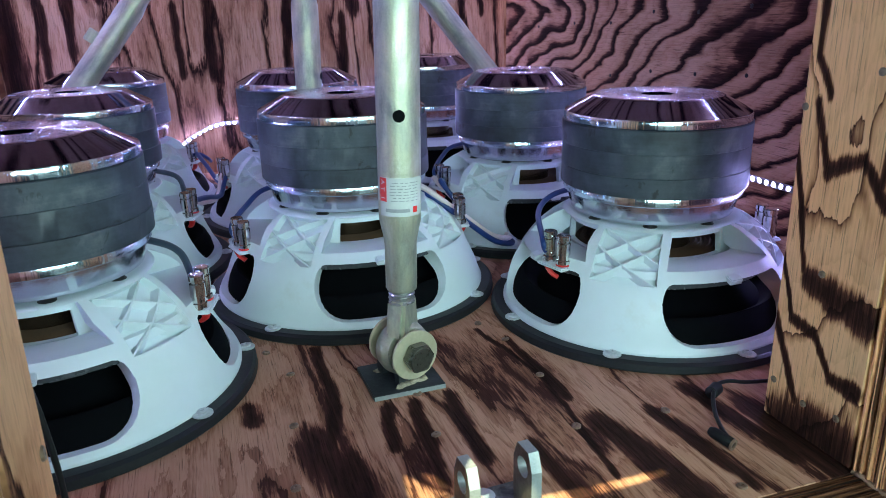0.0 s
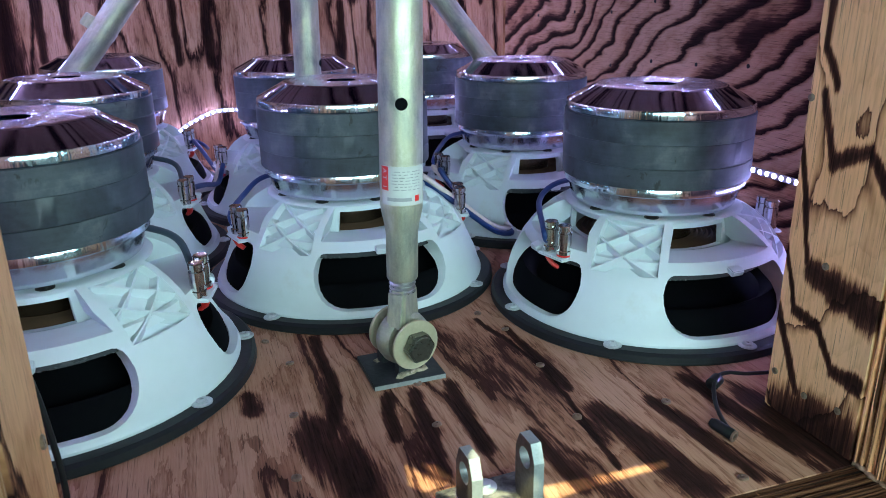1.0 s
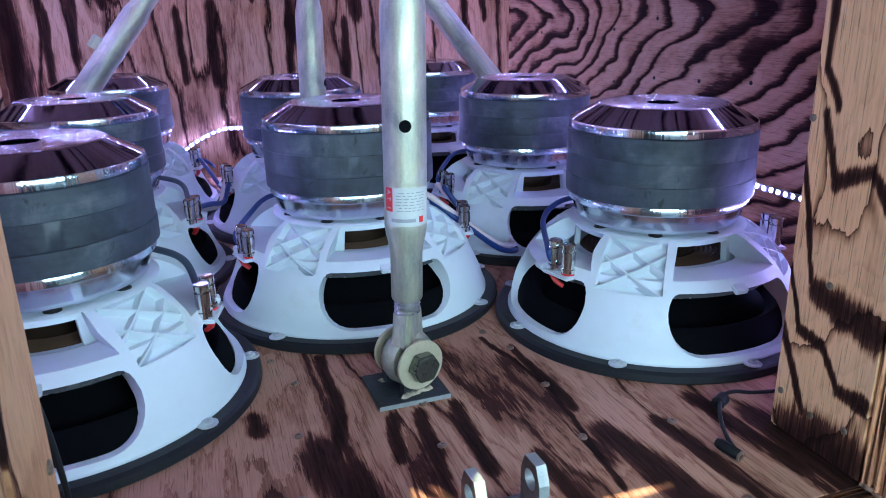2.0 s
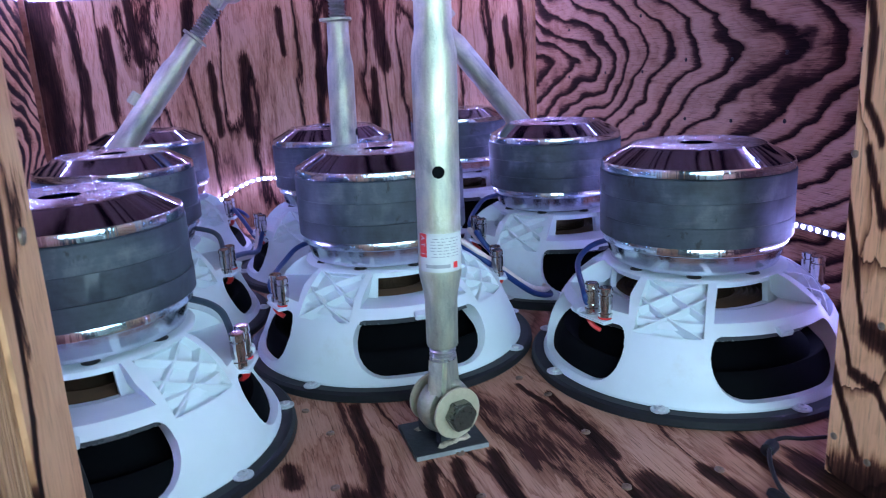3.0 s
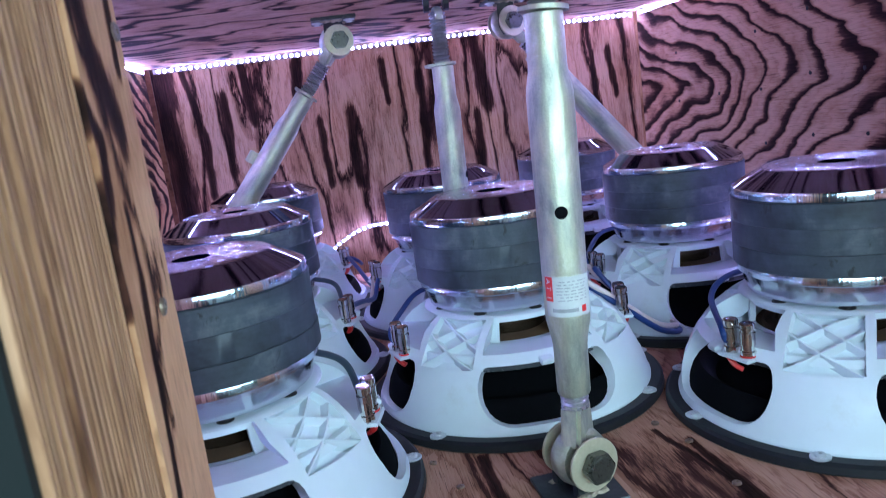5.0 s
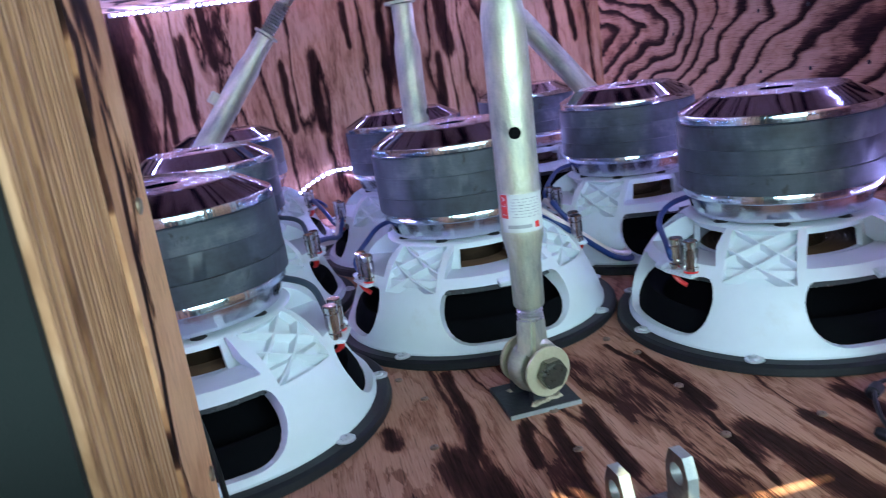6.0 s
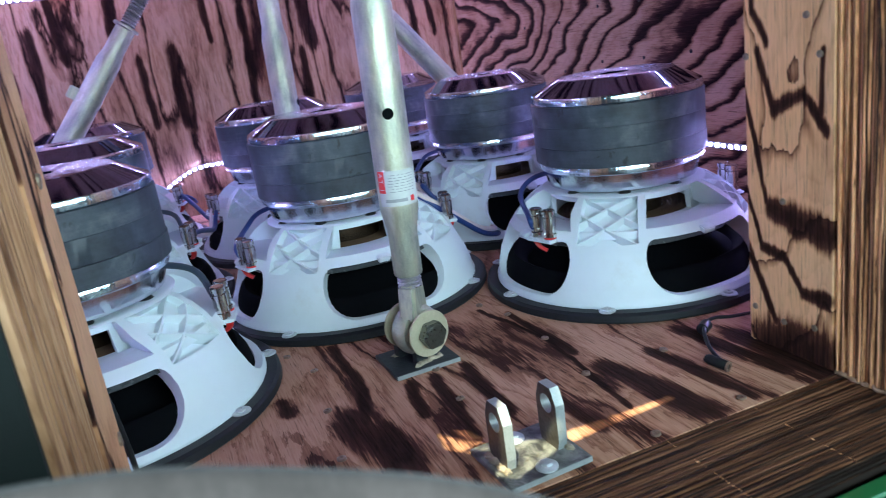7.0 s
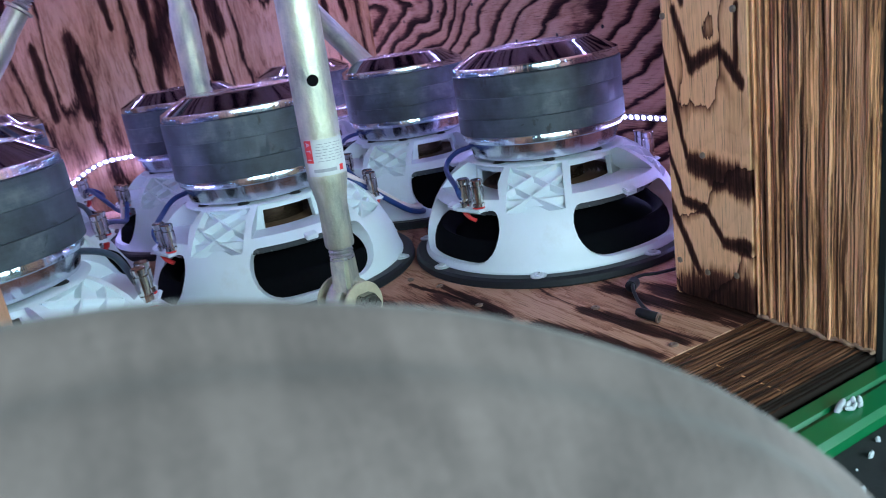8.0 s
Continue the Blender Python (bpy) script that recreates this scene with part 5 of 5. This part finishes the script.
part("plug", lathe([(0.0040, 0), (0.0052, 0.002), (0.0052, 0.020), (0.0035, 0.024)], 16), BLACK, cable, "black barrel plug", 40).matrix_basis = pose(0.234, -0.527, 0.0055, 0, 0, 0) @ pose(0, 0, 0, -82, 0, 20)
part("plug_rim", lathe([(0.0032, 0), (0.0054, 0), (0.0054, 0.002), (0.0032, 0.002)], 16, True), SCREW, cable, "brass plug rim").matrix_basis = pose(0.2335, -0.5285, 0.0055, 0, 0, 0) @ pose(0, 0, 0, -82, 0, 20)
part("joint", lathe([(0.003, 0), (0.0065, 0.002), (0.0065, 0.016), (0.003, 0.018)], 16), BLACK, cable, "black cord joint", 40).matrix_basis = pose(0.286, -0.439, 0.007) @ pose(0, 0, 0, 90, 0, -60)
tagged(finish("door_wire", sweep([(-0.318, -0.486, 0.19), (-0.306, -0.489, 0.15), (-0.300, -0.491, 0.11), (-0.297, -0.493, 0.06), (-0.300, -0.497, 0.02), (-0.296, -0.51, 0.003), (-0.28, -0.56, 0.003)], 0.0022, 8, 10), BLACK, None, "", 60), "thin black wire hanging beside the post", "wire")


# ---------------------------------------------------------------- the van round the box
sill = thing("door_sill", "green painted van sill with a pressed groove", "vehicle sill")
SILL_TURN = Matrix(((0, 0, 1, 0), (1, 0, 0, 0), (0, 1, 0, 0), (0, 0, 0, 1)))
part("sill_panel", prism([(-0.7095, -0.006), (-0.722, -0.006), (-0.724, -0.009), (-0.7275, -0.009), (-0.7295, -0.006), (-0.746, -0.0075), (-0.750, -0.012), (-0.750, -0.105), (-0.7095, -0.105)], -1.25, 1.25, SILL_TURN), GREEN, sill, "green painted pressed steel")
tagged(finish("ground", box((-1.3, -2.4, -0.14), (1.3, -0.7505, -0.020)), MAT_RUBBER), "dirty black rubber van floor", "floor", kind="structure")
# unseen van sides, added to close off light and darken reflections
tagged(finish("wall_van_east", box((1.30, -2.4, -0.14), (1.34, 1.0, 0.95)), DARK_TRIM), "unseen dark van side, added to block light", "wall", kind="structure")
tagged(finish("wall_van_west", box((-1.34, -2.4, -0.14), (-1.30, 1.0, 0.95)), DARK_TRIM), "unseen dark van side, added to block light", "wall", kind="structure")
tagged(finish("panel_east", box((JE + 0.36, Y_OUT - 0.004, -0.105), (1.30, Y_OUT + 0.02, 0.95)), DARK_TRIM), "dark panel beside the box", "wall", kind="structure")
tagged(finish("panel_west", box((-1.30, Y_OUT - 0.004, -0.105), (XW - 0.03, Y_OUT + 0.02, 0.95)), DARK_TRIM), "dark panel beside the box", "wall", kind="structure")
cover = tagged(new("front_cover"), "dark carpet on the outside of the box", "wall", kind="structure")
for b in (box((XW - SHEET, Y_OUT - 0.006, -0.10), (JW - 0.003, Y_OUT - 0.0005, ZC + 0.06)), box((JE + 0.003, Y_OUT - 0.006, -0.10), (XE + SHEET, Y_OUT - 0.0005, ZC + 0.06)), box((JW - 0.003, Y_OUT - 0.006, -0.10), (JE + 0.003, Y_OUT - 0.0005, -0.012))):
    part("carpet_panel", b, DARK_TRIM, cover)
# unseen roof added as a sun mask; gaps shaped after the wanted floor patches
zr = 0.60
SLOTS = ([(0.042, -0.546), (0.088, -0.541), (0.086, -0.530), (0.046, -0.528)],
         [(0.090, -0.541), (0.159, -0.538), (0.160, -0.531), (0.092, -0.531)],
         [(-0.004, -0.518), (0.020, -0.532), (0.037, -0.548), (0.010, -0.559), (-0.022, -0.571), (-0.036, -0.557), (-0.022, -0.545)],
         [(-0.040, -0.507), (-0.019, -0.504), (-0.024, -0.523)],
         [(-0.049, -0.463), (-0.043, -0.474), (-0.022, -0.499), (-0.043, -0.503), (-0.053, -0.491)],
         [(-0.036, -0.465), (-0.025, -0.473), (-0.018, -0.495), (-0.030, -0.487)])
holes = bmesh.new()
for poly in SLOTS:
    hole = prism(poly, zr - 0.02, zr + 0.03)
    for v in hole.verts:
        v.co.x, v.co.y = v.co.x + SUN_DIR.x * v.co.z * -1, v.co.y - SUN_DIR.y * v.co.z
    holes = join(holes, hole)
roof = bpy.data.objects.new("roof_van", cut(box((-1.34, -1.16, zr), (1.34, Y_OUT + 0.01, zr + 0.006)), holes, "roof_van"))
scene.collection.objects.link(roof)
roof.data.materials.clear()
roof.data.materials.append(DARK_TRIM)
tagged(roof, "unseen dark roof added to cut the sun into patches", "ceiling", kind="structure")
# further unseen roof pieces, added to keep out light from above
roof_back = bmesh.new()
for p, q in (((-1.34, -2.4, zr + 0.3), (1.34, -1.15, zr + 0.34)), ((-1.34, -1.16, zr + 0.006), (1.34, -1.13, zr + 0.34)), ((-1.34, Y_OUT, zr + 0.03), (1.34, 1.0, zr + 0.06))):
    add_box(roof_back, p, q)
tagged(finish("blocking_roof_back", roof_back, DARK_TRIM), "unseen dark roof added to block light from above", "ceiling", kind="structure")
# unseen wall behind the camera, added with an opening for the daylight
tagged(finish("wall_van_back", join(box((-1.34, -2.44, -0.14), (-0.95, -2.4, 0.95)), box((1.1, -2.44, -0.14), (1.34, -2.4, 0.95)), box((-0.95, -2.44, -0.14), (1.1, -2.4, 0.0))), DARK_TRIM), "unseen dark wall with an opening, added to frame the daylight", "wall", kind="structure")

crumbs = bmesh.new()
g = random.Random(12)
for k in range(150):
    s = g.uniform(0.0015, 0.005) if k > 20 else g.uniform(0.005, 0.011)
    p = (g.uniform(0.08, 0.50), g.uniform(-0.93, -0.757), -0.0195 + s * 0.2)
    bmesh.ops.create_icosphere(crumbs, subdivisions=1, radius=s, matrix=pose(*p, g.uniform(0, 180), g.uniform(0, 180), 0) @ Matrix.Diagonal((1, 0.6, 0.35, 1)))
tagged(finish("crumbs", crumbs, SHARD), "white plastic crumbs on the van floor", "debris", kind="stuff")
shred = thing("plastic_scrap", "torn clear-white plastic scrap on the sill", "scrap")
bm = bmesh.new()
for k in range(7):
    bmesh.ops.create_icosphere(bm, subdivisions=2, radius=g.uniform(0.003, 0.0058), matrix=pose(0.225 + g.uniform(-0.009, 0.009), -0.733 + g.uniform(-0.004, 0.004), -0.003, g.uniform(0, 180), g.uniform(0, 180), 0) @ Matrix.Diagonal((1.3, 0.5, 0.4, 1)))
part("scrap", bm, SHARD, shred)


def seat_back():
    """The rounded top of a cloth seat back, with soft folds."""
    seat = thing("seat_back", "grey cloth seat back with rounded top and soft folds", "car seat")
    cx, cy, cz = -0.277, -0.909, 0.033
    a, b, c = 0.234, 0.043, 0.256
    for name, rear in (("rear_panel", True), ("top_panel", False)):
        bm = bmesh.new()
        bmesh.ops.create_uvsphere(bm, u_segments=160, v_segments=220, radius=1.0)
        gone = [f for f in bm.faces if (f.calc_center_median().y * b < -0.012) != rear or f.calc_center_median().z * c + cz < -0.026]
        bmesh.ops.delete(bm, geom=gone, context="FACES")
        for v in bm.verts:
            d = Vector(v.co)
            p = Vector((d.x * a, d.y * b, d.z * c))
            f = noise.noise(Vector((p.x * 9, p.y * 9, p.z * 14))) * 0.0026 + noise.noise(Vector((p.x * 24, p.y * 24, p.z * 24))) * 0.0009
            wave = -0.0068 + 0.016 * p.x + 0.002 * noise.noise(Vector((p.x * 14, 3.0, 0.0)))
            f -= 0.0085 * math.exp(-((p.y - wave) / 0.0056) ** 2) * max(0.0, d.z) * (0.75 + 0.5 * noise.noise(Vector((p.x * 7, 8.0, 1.0))))
            v.co = p + d * f
        part(name, bm, SEAT, seat, "grey woven cloth", 80).matrix_basis = pose(cx, cy, cz, 0, 0, -12)
    return seat


seat_back()
